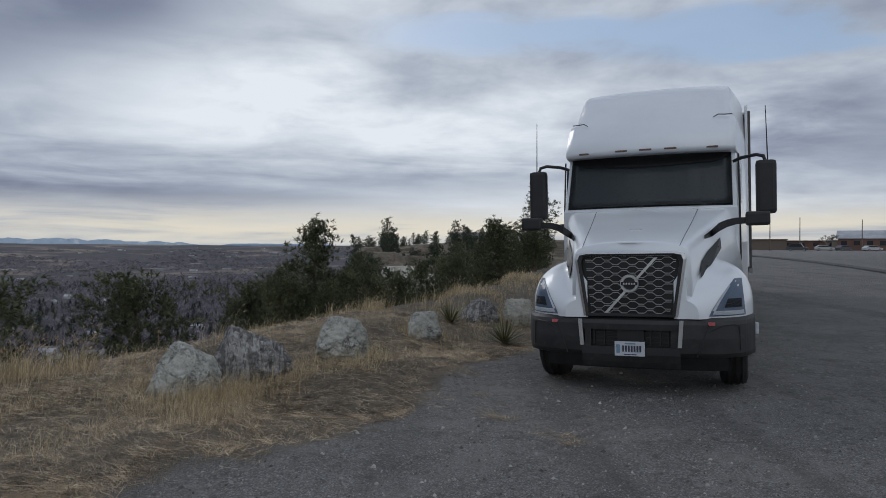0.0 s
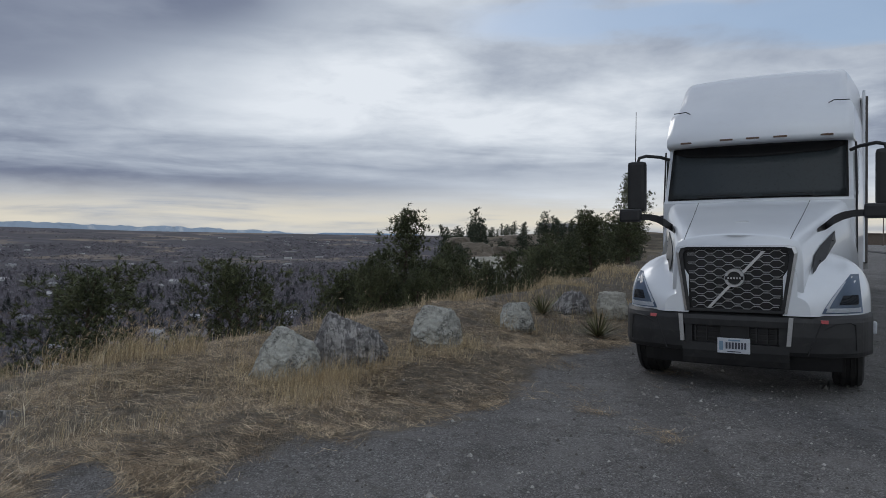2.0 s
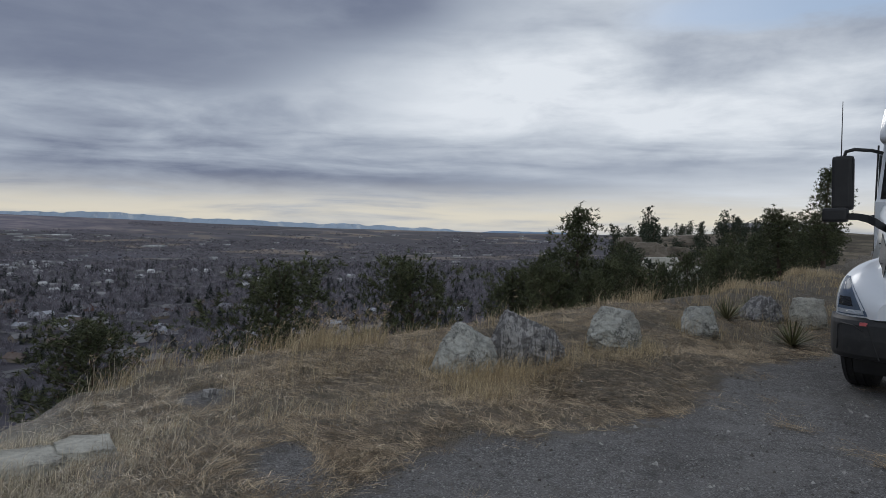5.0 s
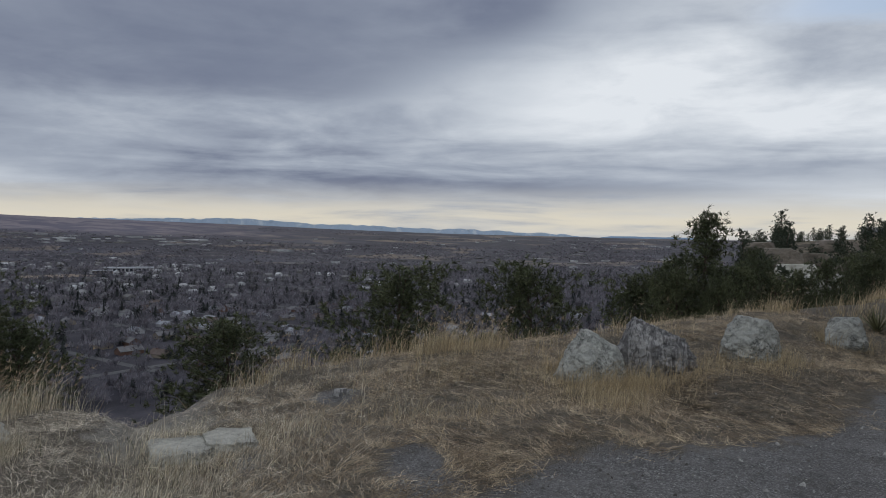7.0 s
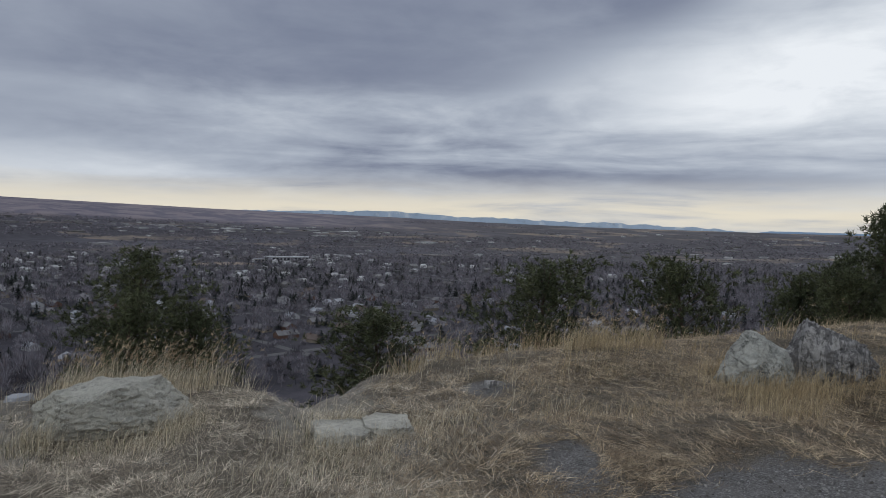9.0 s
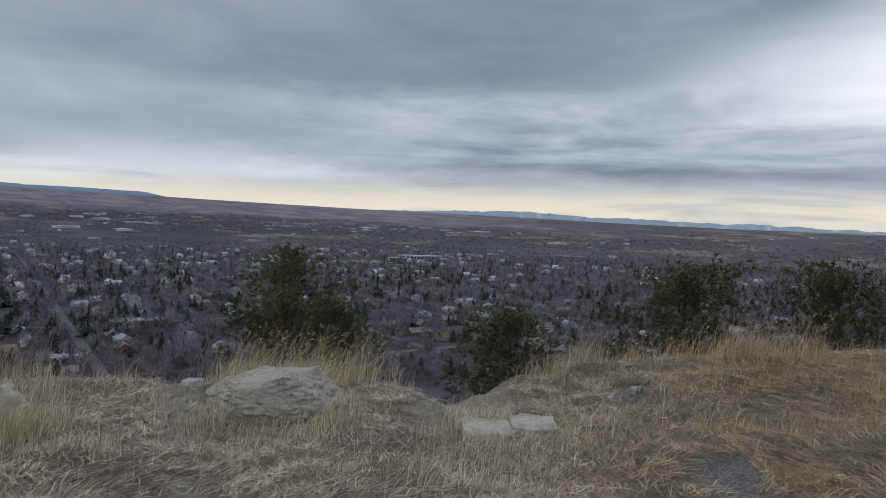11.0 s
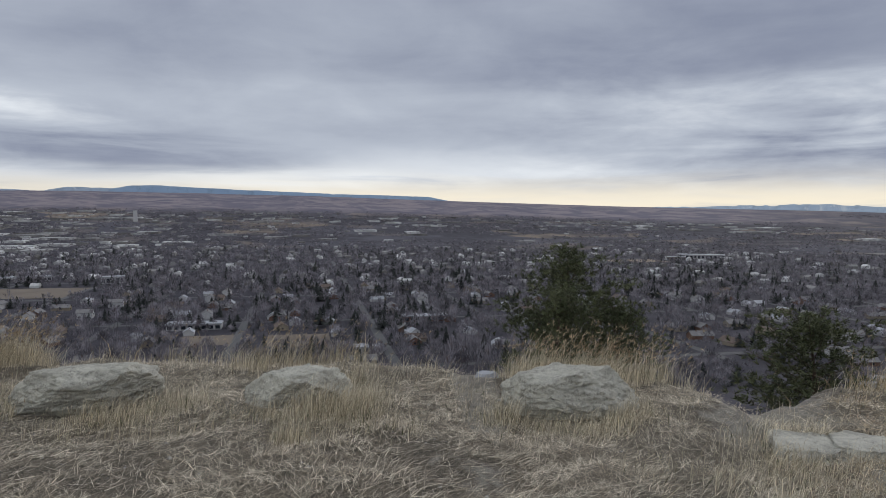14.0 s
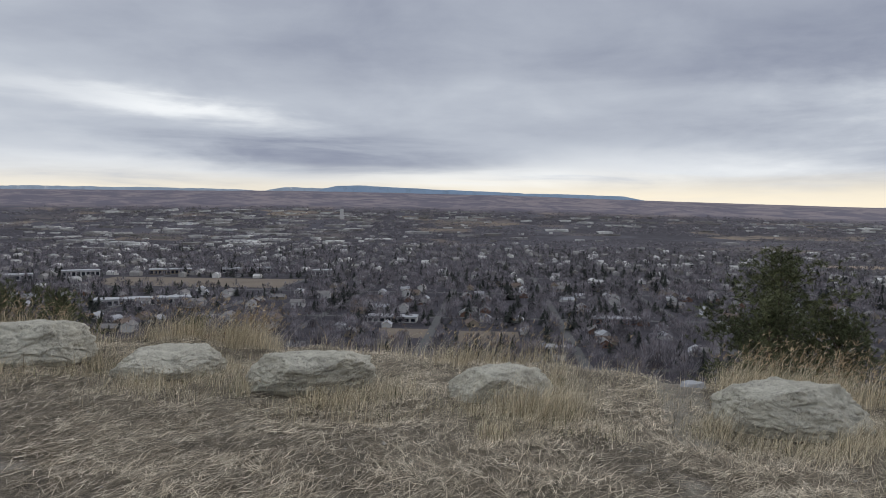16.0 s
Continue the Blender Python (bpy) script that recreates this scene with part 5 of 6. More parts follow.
    # the fullest tufts stand in front of the pale stones
    for a, dd, m, rr, ll in ((86.5, 6.5, 900, 0.20, 0.52), (83.5, 6.75, 520, 0.15, 0.46), (89.5, 5.7, 240, 0.07, 0.36), (66.0, 6.3, 620, 0.20, 0.34), (72.3, 6.5, 420, 0.12, 0.38),
                             (63.5, 6.6, 420, 0.12, 0.36), (101.0, 7.0, 480, 0.18, 0.38), (52.5, 5.3, 460, 0.22, 0.24), (48.0, 5.4, 300, 0.18, 0.24), (20.0, 7.2, 760, 0.20, 0.40),
                             (16.5, 7.3, 760, 0.22, 0.38), (18.5, 6.6, 620, 0.20, 0.34), (7.5, 8.4, 300, 0.2, 0.3), (96.0, 7.4, 320, 0.15, 0.42), (112.0, 8.0, 460, 0.25, 0.42)):
        cx, cy = bearing(a, dd)
        xs.append(cx + rng.normal(0, rr, m))
        ys.append(cy + rng.normal(0, rr, m))
        Ls.append(rng.uniform(0.35, 1.0, m) * ll)
    for i in range(60):
        a, dd = rng.uniform(8, 122), 0
        dd = rng.uniform(0.62, 0.92) * np.interp(a, RIM_AZ, RIM_D)
        cx, cy = bearing(a, dd)
        m = int(rng.uniform(30, 170))
        rr = rng.uniform(0.10, 0.30)
        xs.append(cx + rng.normal(0, rr, m))
        ys.append(cy + rng.normal(0, rr, m))
        Ls.append(rng.uniform(0.10, 0.34, m))
    x, y, L = np.concatenate(xs), np.concatenate(ys), np.concatenate(Ls)
    k = off_stones(x, y)
    x, y, L = x[k], y[k], L[k]
    n = len(x)
    v, f = ribbons(rng, x, y, L, np.abs(rng.normal(0.55, 0.36, n)), wind + rng.normal(0, 1.1, n), rng.uniform(0.0008, 0.0020, n), 0.7)
    tri = f.reshape(3, n, 3)
    warm = np.degrees(np.arctan2(-x, y)) < 36 + 6 * rng.normal(size=n)
    for name, pick, mat, label in (("grass_tufts", warm, "straw", "golden dry bunch grass round the boulders"), ("pale_tufts", ~warm, "straw_pale", "pale dry bunch grass round the boulders")):
        tagged(arr_part(name, v, tri[:, pick].reshape(-1, 3), mat, None, label), "", "grass", kind="stuff")
    # green shoots at the feet of the tufts
    k = (rng.random(n) < 0.10) & (np.degrees(np.arctan2(-x, y)) > 50)
    v, f = ribbons(rng, x[k], y[k], L[k] * 0.6, np.abs(rng.normal(0.6, 0.4, k.sum())), rng.uniform(0, 6.28, k.sum()), np.full(k.sum(), 0.0026), 0.5)
    tagged(arr_part("green_shoots", v, f, "green", None, "short green grass shoots under dry tufts"), "", "grass", kind="stuff")
    # flattened thatch over the bank
    az, d, x, y = scatter(rng, 2100000, -12, 128, 3.0, 14)
    dc = np.interp(az, RIM_AZ, RIM_D)
    near = rng.random(len(x)) < np.clip(1.25 - d * 0.075, 0.28, 1)
    k = near & (d < dc + 0.3)
    az, d, x, y, dc = az[k], d[k], x[k], y[k], dc[k]
    mask = land(x, y)[1]
    mat_n = vnoise(x * 1.1 + 9, y * 1.1, 41) + 0.6 * vnoise(x * 3.1, y * 3.1, 42) + 0.4 * vnoise(x * 9, y * 9, 45)
    p = sstep(0.20, 0.70, mask["cover"] + 0.45 * vnoise(x * 2, y * 2, 44) + 0.25 * vnoise(x * 7, y * 7, 46)) * (0.34 + 0.66 * sstep(-0.6, 0.6, mat_n)) * np.interp(az, [-12, 20, 45, 60], [0.9, 0.9, 0.62, 0.5]) * (1 - 0.6 * sstep(0.35, 0.6, mask["bare"]))
    k = (rng.random(len(x)) < p * 0.62) & off_stones(x, y)
    x, y = x[k], y[k]
    n = len(x)
    swirl = wind + 1.3 + 1.4 * vnoise(x * 0.8, y * 0.8, 43) + 0.8 * vnoise(x * 2.6, y * 2.6, 47)
    z = land(x, y)[0]
    L = rng.uniform(0.04, 0.20, n) * np.interp(np.degrees(np.arctan2(-x, y)), [20, 50], [1.25, 0.95]) * np.where(rng.random(n) < 0.08, 1.7, 1.0)
    head = swirl + rng.normal(0, 0.8, n)
    rise = np.abs(rng.normal(0.0, 0.17, n))
    root = np.stack([x, y, z + rng.uniform(0.0, 0.035, n)], 1)
    way = np.stack([-np.sin(head) * np.cos(rise), np.cos(head) * np.cos(rise), np.sin(rise)], 1)
    across = np.stack([np.cos(head), np.sin(head), rng.normal(0, 0.3, n)], 1)
    wide = rng.uniform(0.0006, 0.0017, (n, 1))
    bow = across * (rng.normal(0, 0.10, (n, 1)) * L[:, None])
    mid = root + way * L[:, None] * 0.5 + bow
    tip = root + way * L[:, None] - np.array([[0, 0, 1.0]]) * (0.25 * rise * L)[:, None]
    v = np.stack([root - across * wide, root + across * wide, mid + across * wide, mid - across * wide, tip], 1).reshape(-1, 3)
    q5 = np.arange(n)[:, None] * 5
    f = np.stack([q5 + [[0, 1, 2]], q5 + [[0, 2, 3]], q5 + [[3, 2, 4]]], 1)
    warm = np.degrees(np.arctan2(-x, y)) < 46 + 7 * rng.normal(size=n)
    for name, pick, mat, label in (("thatch", warm, "thatch", "matted flattened brown grass on the bank"), ("pale_thatch", ~warm, "thatch_pale", "matted flattened pale grass on the bank")):
        tagged(arr_part(name, v, f[pick].reshape(-1, 3), mat, None, label), "", "grass", kind="stuff")
    # scrub on the slope below the brink
    az, d, x, y = scatter(rng, 60000, -9, 128, 9, 40)
    dc = np.interp(az, RIM_AZ, RIM_D)
    k = (d > dc + 1.0) & (rng.random(len(x)) < 0.5 * sstep(-0.2, 0.6, vnoise(x * 0.5, y * 0.5, 51)))
    x, y, d = x[k], y[k], d[k]
    n = len(x)
    v, f = ribbons(rng, x, y, rng.uniform(0.25, 0.6, n), np.abs(rng.normal(0.3, 0.2, n)), rng.uniform(0, 6.28, n), rng.uniform(0.004, 0.008, n), 0.4)
    tagged(arr_part("slope_scrub", v, f, "thatch", None, "dry scrub grass on the slope"), "", "grass", kind="stuff")


def build_pebbles():
    """Loose stones on the gravel and bare soil."""
    rng = np.random.default_rng(9)
    az, d, x, y = scatter(rng, 260000, -38, 126, 2.6, 15)
    cover = land(x, y)[1]["cover"]
    k = rng.random(len(x)) < np.where(cover < 0.5, 0.62 * np.exp(-(d - 2.6) / 6), 0.035)
    x, y, d = x[k], y[k], d[k]
    n = len(x)
    z = land(x, y)[0]
    s = np.exp(rng.normal(-5.15, 0.45, n)) * np.where(rng.random(n) < 0.03, 2.0, 1)
    octa = np.array([[1, 0, -.3], [0, 1, -.3], [-1, 0, -.3], [0, -1, -.3], [.3, .1, .6], [-.35, -.1, .5]], float)
    v = octa[None] * s[:, None, None] * rng.uniform(0.6, 1.35, (n, 6, 1))
    a = rng.uniform(0, 6.28, n)
    c, sn = np.cos(a)[:, None], np.sin(a)[:, None]
    v = np.stack([v[:, :, 0] * c - v[:, :, 1] * sn, v[:, :, 0] * sn + v[:, :, 1] * c, v[:, :, 2]], 2)
    v += np.stack([x, y, z + s * 0.25], 1)[:, None]
    tri = np.array([[0, 1, 4], [1, 5, 4], [1, 2, 5], [2, 3, 5], [3, 4, 5], [3, 0, 4]])
    f = (np.arange(n)[:, None, None] * 6 + tri[None]).reshape(-1, 3)
    tagged(arr_part("loose_gravel", v.reshape(-1, 3), f, "pebble", None, "loose grey gravel stones"), "", "gravel", kind="stuff")


build_grass()
build_pebbles()


def yucca(az, d, size, seed):
    rng = np.random.default_rng(seed)
    x, y = bearing(az, d)
    n = 110
    a = rng.uniform(0, 6.28, n)
    el = np.arcsin(rng.uniform(0.05, 0.98, n))
    v = np.stack([np.cos(a) * np.cos(el), np.sin(a) * np.cos(el), np.sin(el)], 1)
    L = size * rng.uniform(0.7, 1.1, (n, 1))
    side = np.stack([-np.sin(a), np.cos(a), np.zeros(n)], 1) * 0.011
    o = v * 0.03
    up = np.cross(side, v)
    up /= np.linalg.norm(up, axis=1, keepdims=True)
    verts = np.stack([o - side, o + side, o + v * L * 0.6 + side * 0.8 + up * 0.004, o + v * L * 0.6 - side * 0.8 + up * 0.004, o + v * L], 1).reshape(-1, 3)
    k = np.arange(n)[:, None] * 5
    ob = arr_part("yucca", verts, np.concatenate([k + [[0, 1, 2]], k + [[0, 2, 3]], k + [[3, 2, 4]]]), "yucca")
    ob.matrix_basis = pose(x, y, ground_z(x, y))
    return tagged(ob, "spiky grey-green yucca in dry grass", "yucca", "yuccas")


yucca(-4.9, 11.6, 0.50, 1)
yucca(-0.6, 13.0, 0.42, 2)
yucca(-2.4, 14.2, 0.40, 3)


# ---- the town in the valley ----
GRID = 84.0                      # bearing of the long streets
GU = np.array(bearing(GRID, 1.0))
GV = np.array(bearing(GRID + 90, 1.0))


def on_grid(u, v):
    return GU[0] * u + GV[0] * v, GU[1] * u + GV[1] * v


def valley_z(x, y):
    return land(np.asarray(x, float), np.asarray(y, float))[0]


def street_v(v):
    """How far a place lies from the nearest long street."""
    return np.abs((v - 52 + 55) % 110 - 55)


def street_u(u):
    return np.abs((u - 660 + 105) % 210 - 105)


OPEN = [(107.5, 1040, 150, 70), (58, 1570, 70, 60), (84.5, 560, 26, 30), (91.5, 575, 22, 26)]   # open lots: bearing, distance, half sizes


def open_lot(x, y):
    inside = np.zeros(np.shape(x), bool)
    for az, d, a, b in OPEN:
        cx, cy = bearing(az, d)
        u = (x - cx) * GU[0] + (y - cy) * GU[1]
        v = (x - cx) * GV[0] + (y - cy) * GV[1]
        inside |= (np.abs(v) < a) & (np.abs(u) < b)
    return inside


def build_streets():
    for i, v in enumerate(np.arange(52 - 110 * 9, 52 + 110 * 7, 110)):
        us = np.linspace(430, 1500, 60)
        pts = [on_grid(u, v) for u in us]
        rows = []
        for (x, y), u in zip(pts, us):
            for s in (-3.6, 3.6):
                xx, yy = on_grid(u, v + s)
                rows.append((xx, yy, float(valley_z([xx], [yy])[0]) + 0.25))
        k = np.arange(59)[:, None] * 2
        ob = arr_part("road_%d" % (i + 1), rows, np.concatenate([k + [[0, 1, 3, 2]]]), "asphalt")
        tagged(ob, "straight grey residential street in the valley", "road", kind="structure")
    for i, u in enumerate(np.arange(660 - 210, 660 + 210 * 6, 210)):
        rows = []
        for v in np.linspace(-900, 700, 40):
            for s in (-4, 4):
                xx, yy = on_grid(u + s, v)
                rows.append((xx, yy, float(valley_z([xx], [yy])[0]) + 0.22))
        k = np.arange(39)[:, None] * 2
        ob = arr_part("cross_street_%d" % (i + 1), rows, np.concatenate([k + [[0, 2, 3, 1]]]), "asphalt")
        tagged(ob, "grey cross street between town blocks", "road", kind="structure")


def house(wall_mat, roof_mat, w, dep, h, label):
    """A gabled house: walls, roof with eaves, windows, chimney."""
    t = new("house")
    t.empty_display_size = 1.0
    ridge = h + 0.30 * dep
    bm = slab_bm([(-w / 2, -dep / 2, -1), (-w / 2, dep / 2, -1), (-w / 2, dep / 2, h), (-w / 2, 0, ridge - 0.15), (-w / 2, -dep / 2, h)], (w, 0, 0))
    part("wall", bm, wall_mat, t)
    e = 0.6
    prof = [(-dep / 2 - e, h - 0.30 * e * 2), (0, ridge), (dep / 2 + e, h - 0.30 * e * 2)]
    ring = [(y, z) for y, z in prof] + [(y, z + 0.22) for y, z in prof[::-1]]
    part("roof", loft_bm([[(x, y, z) for y, z in ring] for x in (-w / 2 - 0.5, w / 2 + 0.5)]), roof_mat, t)
    for x in (-w * 0.28, w * 0.25):
        part("window", box_bm(x - 0.9, x + 0.9, -dep / 2 - 0.06, -dep / 2 + 0.05, 0.9, 2.1), "window", t)
    part("window", box_bm(-w / 2 - 0.06, -w / 2 + 0.05, -0.8, 0.8, 0.9, 2.1), "window", t)
    part("chimney", box_bm(w * 0.2, w * 0.2 + 0.7, 0.4, 1.1, h, ridge + 0.7), "wall_brick", t)
    return tagged(t, label, "house", "houses in the valley")


def build_houses():
    rng = np.random.default_rng(21)
    kinds = [house("wall_white", "roof_pale", 15, 9, 3.0, "white house with a pale grey roof"),
             house("wall_tan", "roof_grey", 17, 9, 3.2, "tan house with a grey roof"),
             house("wall_white", "roof_grey", 14, 9, 5.4, "two-storey white house with a grey roof"),
             house("wall_brick", "roof_grey", 18, 10, 3.0, "brick house with a grey shingle roof"),
             house("wall_tan", "roof_brown", 16, 10, 3.0, "tan house with a brown shingle roof"),
             house("wall_white", "roof_pale", 11, 8, 3.0, "small white house with a pale roof")]
    spots = []
    for v0 in np.arange(52 - 110 * 11, 52 + 110 * 10, 110):
        for side in (-1, 1):
            for u in np.arange(-350, 2100, 19.0):
                uu = u + rng.normal(0, 9)
                vv = v0 + side * (20 + abs(rng.normal(0, 16)))
                x, y = on_grid(uu, vv)
                r, az = math.hypot(x, y), math.degrees(math.atan2(-x, y))
                if street_u(uu) < 13 or not (8 < az < 128) or r < 455 or r > 2000 or rng.random() < (0.52 if r < 900 else 0.66) + (0.22 if az < 48 and r > 800 else 0) or bool(open_lot(np.array(x), np.array(y))):
                    continue
                spots.append((r, x, y, side))
    spots.sort()
    roofs_v, roofs_f, n = [], [], 0
    first = set()
    for i, (r, x, y, side) in enumerate(spots):
        z = FLOOR if r < 1495 else float(valley_z([x], [y])[0])
        turn = GRID + (180 if side > 0 else 0) + (90 if rng.random() < 0.3 else 0) + 90 + rng.normal(0, 6)
        if i < 290:
            k = int(rng.integers(len(kinds)))
            m = pose(x, y, z, 0, 0, turn)
            if k not in first:
                kinds[k].matrix_basis = m
                first.add(k)
            else:
                copy_thing(kinds[k], m)
            continue
        # the rest of the town: plain gabled blocks joined together
        w, dd, h = rng.uniform(10, 18), rng.uniform(8, 11), rng.uniform(2.8, 5.5)
        c, s = math.cos(radians(turn)), math.sin(radians(turn))
        ridge = h + 0.3 * dd
        pts = [(-w / 2, -dd / 2, -1), (w / 2, -dd / 2, -1), (w / 2, dd / 2, -1), (-w / 2, dd / 2, -1), (-w / 2, -dd / 2, h), (w / 2, -dd / 2, h), (w / 2, dd / 2, h), (-w / 2, dd / 2, h), (-w / 2, 0, ridge), (w / 2, 0, ridge)]
        roofs_v += [(x + a * c - b * s, y + a * s + b * c, z + q) for a, b, q in pts]
        tri = [(0, 1, 5), (0, 5, 4), (1, 2, 6), (1, 6, 5), (2, 3, 7), (2, 7, 6), (3, 0, 4), (3, 4, 7), (4, 5, 9), (4, 9, 8), (6, 7, 8), (6, 8, 9), (5, 6, 9), (7, 4, 8)]
        roofs_f += [(a + n, b + n, q + n) for a, b, q in tri]
        n += 10
    tagged(arr_part("far_houses", roofs_v, roofs_f, "town_pale", None, "many small distant houses with pale roofs"), "", "houses", kind="stuff")


def flat_building(az, d, w, dep, h, turn, wall_mat, label, windows=0, name="flat_building", roof_mat="roof_pale"):
    """A long low block with a parapet, a pale flat roof and a row of windows."""
    x, y = bearing(az, d)
    z = float(valley_z([x], [y])[0])
    t = empty(name, pose(x, y, z, 0, 0, turn), label, "building", "flat-roofed buildings")
    part("wall", box_bm(-w / 2, w / 2, -dep / 2, dep / 2, -2, h), wall_mat, t)
    part("roof", box_bm(-w / 2 - 0.8, w / 2 + 0.8, -dep / 2 - 0.8, dep / 2 + 0.8, h, h + 0.9), roof_mat, t)
    for i in range(windows):
        cx = -w / 2 + (i + 0.5) * w / windows
        part("window", box_bm(cx - w / windows * 0.33, cx + w / windows * 0.33, -dep / 2 - 0.25, -dep / 2 + 0.1, h * 0.18, h * 0.82), "window", t)
    return t


def build_big_buildings():
    for az, d, w, dep, h, mat, lab, win in (
        (110.9, 805, 92, 20, 6.5, "wall_white", "long white-roofed hall with a row of dark bays", 16),
        (109.0, 1190, 60, 22, 7, "wall_tan", "tan low building beside the playing field", 10),
        (103.5, 1200, 75, 24, 6, "wall_white", "long white building beside the field", 12),
        (115.0, 1180, 50, 20, 9, "wall_white", "white office block among bare trees", 8),
        (119.5, 1150, 60, 25, 8, "wall_white", "white office block among bare trees", 8),
        (97.8, 1110, 30, 18, 9, "wall_white", "small white block among bare trees", 5),
        (53.2, 1720, 100, 34, 9, "wall_white", "broad white school building by a field", 12),
        (55.0, 1660, 40, 20, 6, "wall_tan", "low tan school wing by a field", 5),
        (92.2, 640, 44, 16, 4.5, "wall_white", "low white hall beside a street", 8),
        (74.5, 655, 40, 16, 4.5, "wall_brick", "low brick hall with a pale roof", 8),
        (79.0, 505, 20, 12, 4.0, "wall_white", "white garage with a pale roof", 4),
        (96.2, 3000, 15, 15, 42, "wall_white", "tall pale grain tower above the town", 0),
    ):
        flat_building(az, d, w, dep, h, az + (0 if d > 750 else GRID - az), mat, lab, win)
    rng = np.random.default_rng(33)
    # business district and far sheds
    v, f, n = [], [], 0
    tri = [(0, 1, 5), (0, 5, 4), (1, 2, 6), (1, 6, 5), (2, 3, 7), (2, 7, 6), (3, 0, 4), (3, 4, 7), (4, 5, 6), (4, 6, 7)]
    for i in range(900):
        if i < 330:
            az, d = rng.normal(103, 9), rng.uniform(1900, 3700)
        elif i < 500:
            az, d = rng.uniform(45, 112), rng.normal(3150, 130)
        else:
            az, d = rng.uniform(9, 125), rng.uniform(1900, 4300)
        if not 9 < az < 128 or d > (4400 if az < 42 else 3480):
            continue
        x, y = bearing(az, d)
        z = float(valley_z([x], [y])[0])
        big = rng.random() < (0.4 if i < 500 else 0.10)
        w, dep, h = (rng.uniform(35, 100), rng.uniform(30, 60), rng.uniform(3, 6)) if big else (rng.uniform(12, 30), rng.uniform(10, 18), rng.uniform(3, 5))
        a = radians(GRID + rng.choice([0, 90]) + rng.normal(0, 3))
        c, s = math.cos(a), math.sin(a)
        pts = [(-1, -1, -3), (1, -1, -3), (1, 1, -3), (-1, 1, -3), (-1, -1, h), (1, -1, h), (1, 1, h), (-1, 1, h)]
        v += [(x + (p * w * c - q * dep * s) / 2, y + (p * w * s + q * dep * c) / 2, z + r) for p, q, r in pts]
        f += [(p + n, q + n, r + n) for p, q, r in tri]
        n += 8
    tagged(arr_part("far_sheds", v, f, "town_pale", None, "distant pale warehouses and shops across the valley"), "", "buildings", kind="stuff")


def bare_trees(rng, x, y, z, h, w, blades, width):
    """Leafless crowns: fans of thin twigs from a forked trunk to a rounded outline."""
    n = len(x)
    B = blades
    o = np.repeat(np.stack([x, y, z], 1), B, 0)
    hh, ww = np.repeat(h, B), np.repeat(w, B)
    a = rng.uniform(0, 2 * np.pi, n * B)
    q = rng.uniform(0.0, 1.0, n * B)
    rad = np.sqrt(rng.uniform(0, 1, n * B)) * np.sqrt(np.clip(1 - (2 * np.clip(q, 0.35, 1) - 0.75) ** 2 * 0.75, 0.05, 1))
    top = np.stack([np.cos(a) * rad * ww * 0.5, np.sin(a) * rad * ww * 0.5, hh * (0.42 + 0.58 * q * (1 - 0.42 * rad))], 1)
    pull = rng.uniform(0.45, 0.9, n * B)
    base = top * np.stack([pull, pull, pull * 0.45 + 0.42], 1)
    t = rng.uniform(0, 2 * np.pi, n * B)
    side = np.stack([np.cos(t), np.sin(t), rng.normal(0, 0.2, n * B)], 1) * width
    v = np.stack([o + base - side, o + base + side, o + top], 1).reshape(-1, 3)
    # trunks
    tv = np.stack([np.stack([x - 0.25, y, z - 0.5], 1), np.stack([x + 0.25, y, z - 0.5], 1), np.stack([x, y, z + h * 0.6], 1)], 1).reshape(-1, 3)
    tv2 = np.stack([np.stack([x, y - 0.25, z - 0.5], 1), np.stack([x, y + 0.25, z - 0.5], 1), np.stack([x, y, z + h * 0.6], 1)], 1).reshape(-1, 3)
    v = np.concatenate([v, tv, tv2])
    return v, np.arange(len(v)).reshape(-1, 3)


def conifers(rng, x, y, z, h, w, tiers, petals):
    """Spires of drooping boughs in ragged tiers."""
    n = len(x)
    B = tiers * petals
    o = np.repeat(np.stack([x, y, z], 1), B, 0)
    hh, ww = np.repeat(h, B), np.repeat(w, B)
    q = np.tile(np.repeat(np.linspace(0.05, 0.93, tiers), petals), n) + rng.uniform(-0.03, 0.03, n * B)
    a = rng.uniform(0, 2 * np.pi, n * B)
    L = ww * 0.5 * (1 - q) ** 0.8 * rng.uniform(0.7, 1.25, n * B) + 0.15
    d = np.stack([np.cos(a), np.sin(a), np.zeros(n * B)], 1)
    s = np.stack([-np.sin(a), np.cos(a), np.zeros(n * B)], 1) * (L * 0.42)[:, None]
    zed = np.zeros((n * B, 3))
    zed[:, 2] = hh * q
    p0 = o + zed + np.array([0, 0, 1.0]) * (hh * 0.14)[:, None]
    tip = o + zed + d * L[:, None]
    v = np.stack([p0, tip - s, tip + s], 1).reshape(-1, 3)
    return v, np.arange(len(v)).reshape(-1, 3)


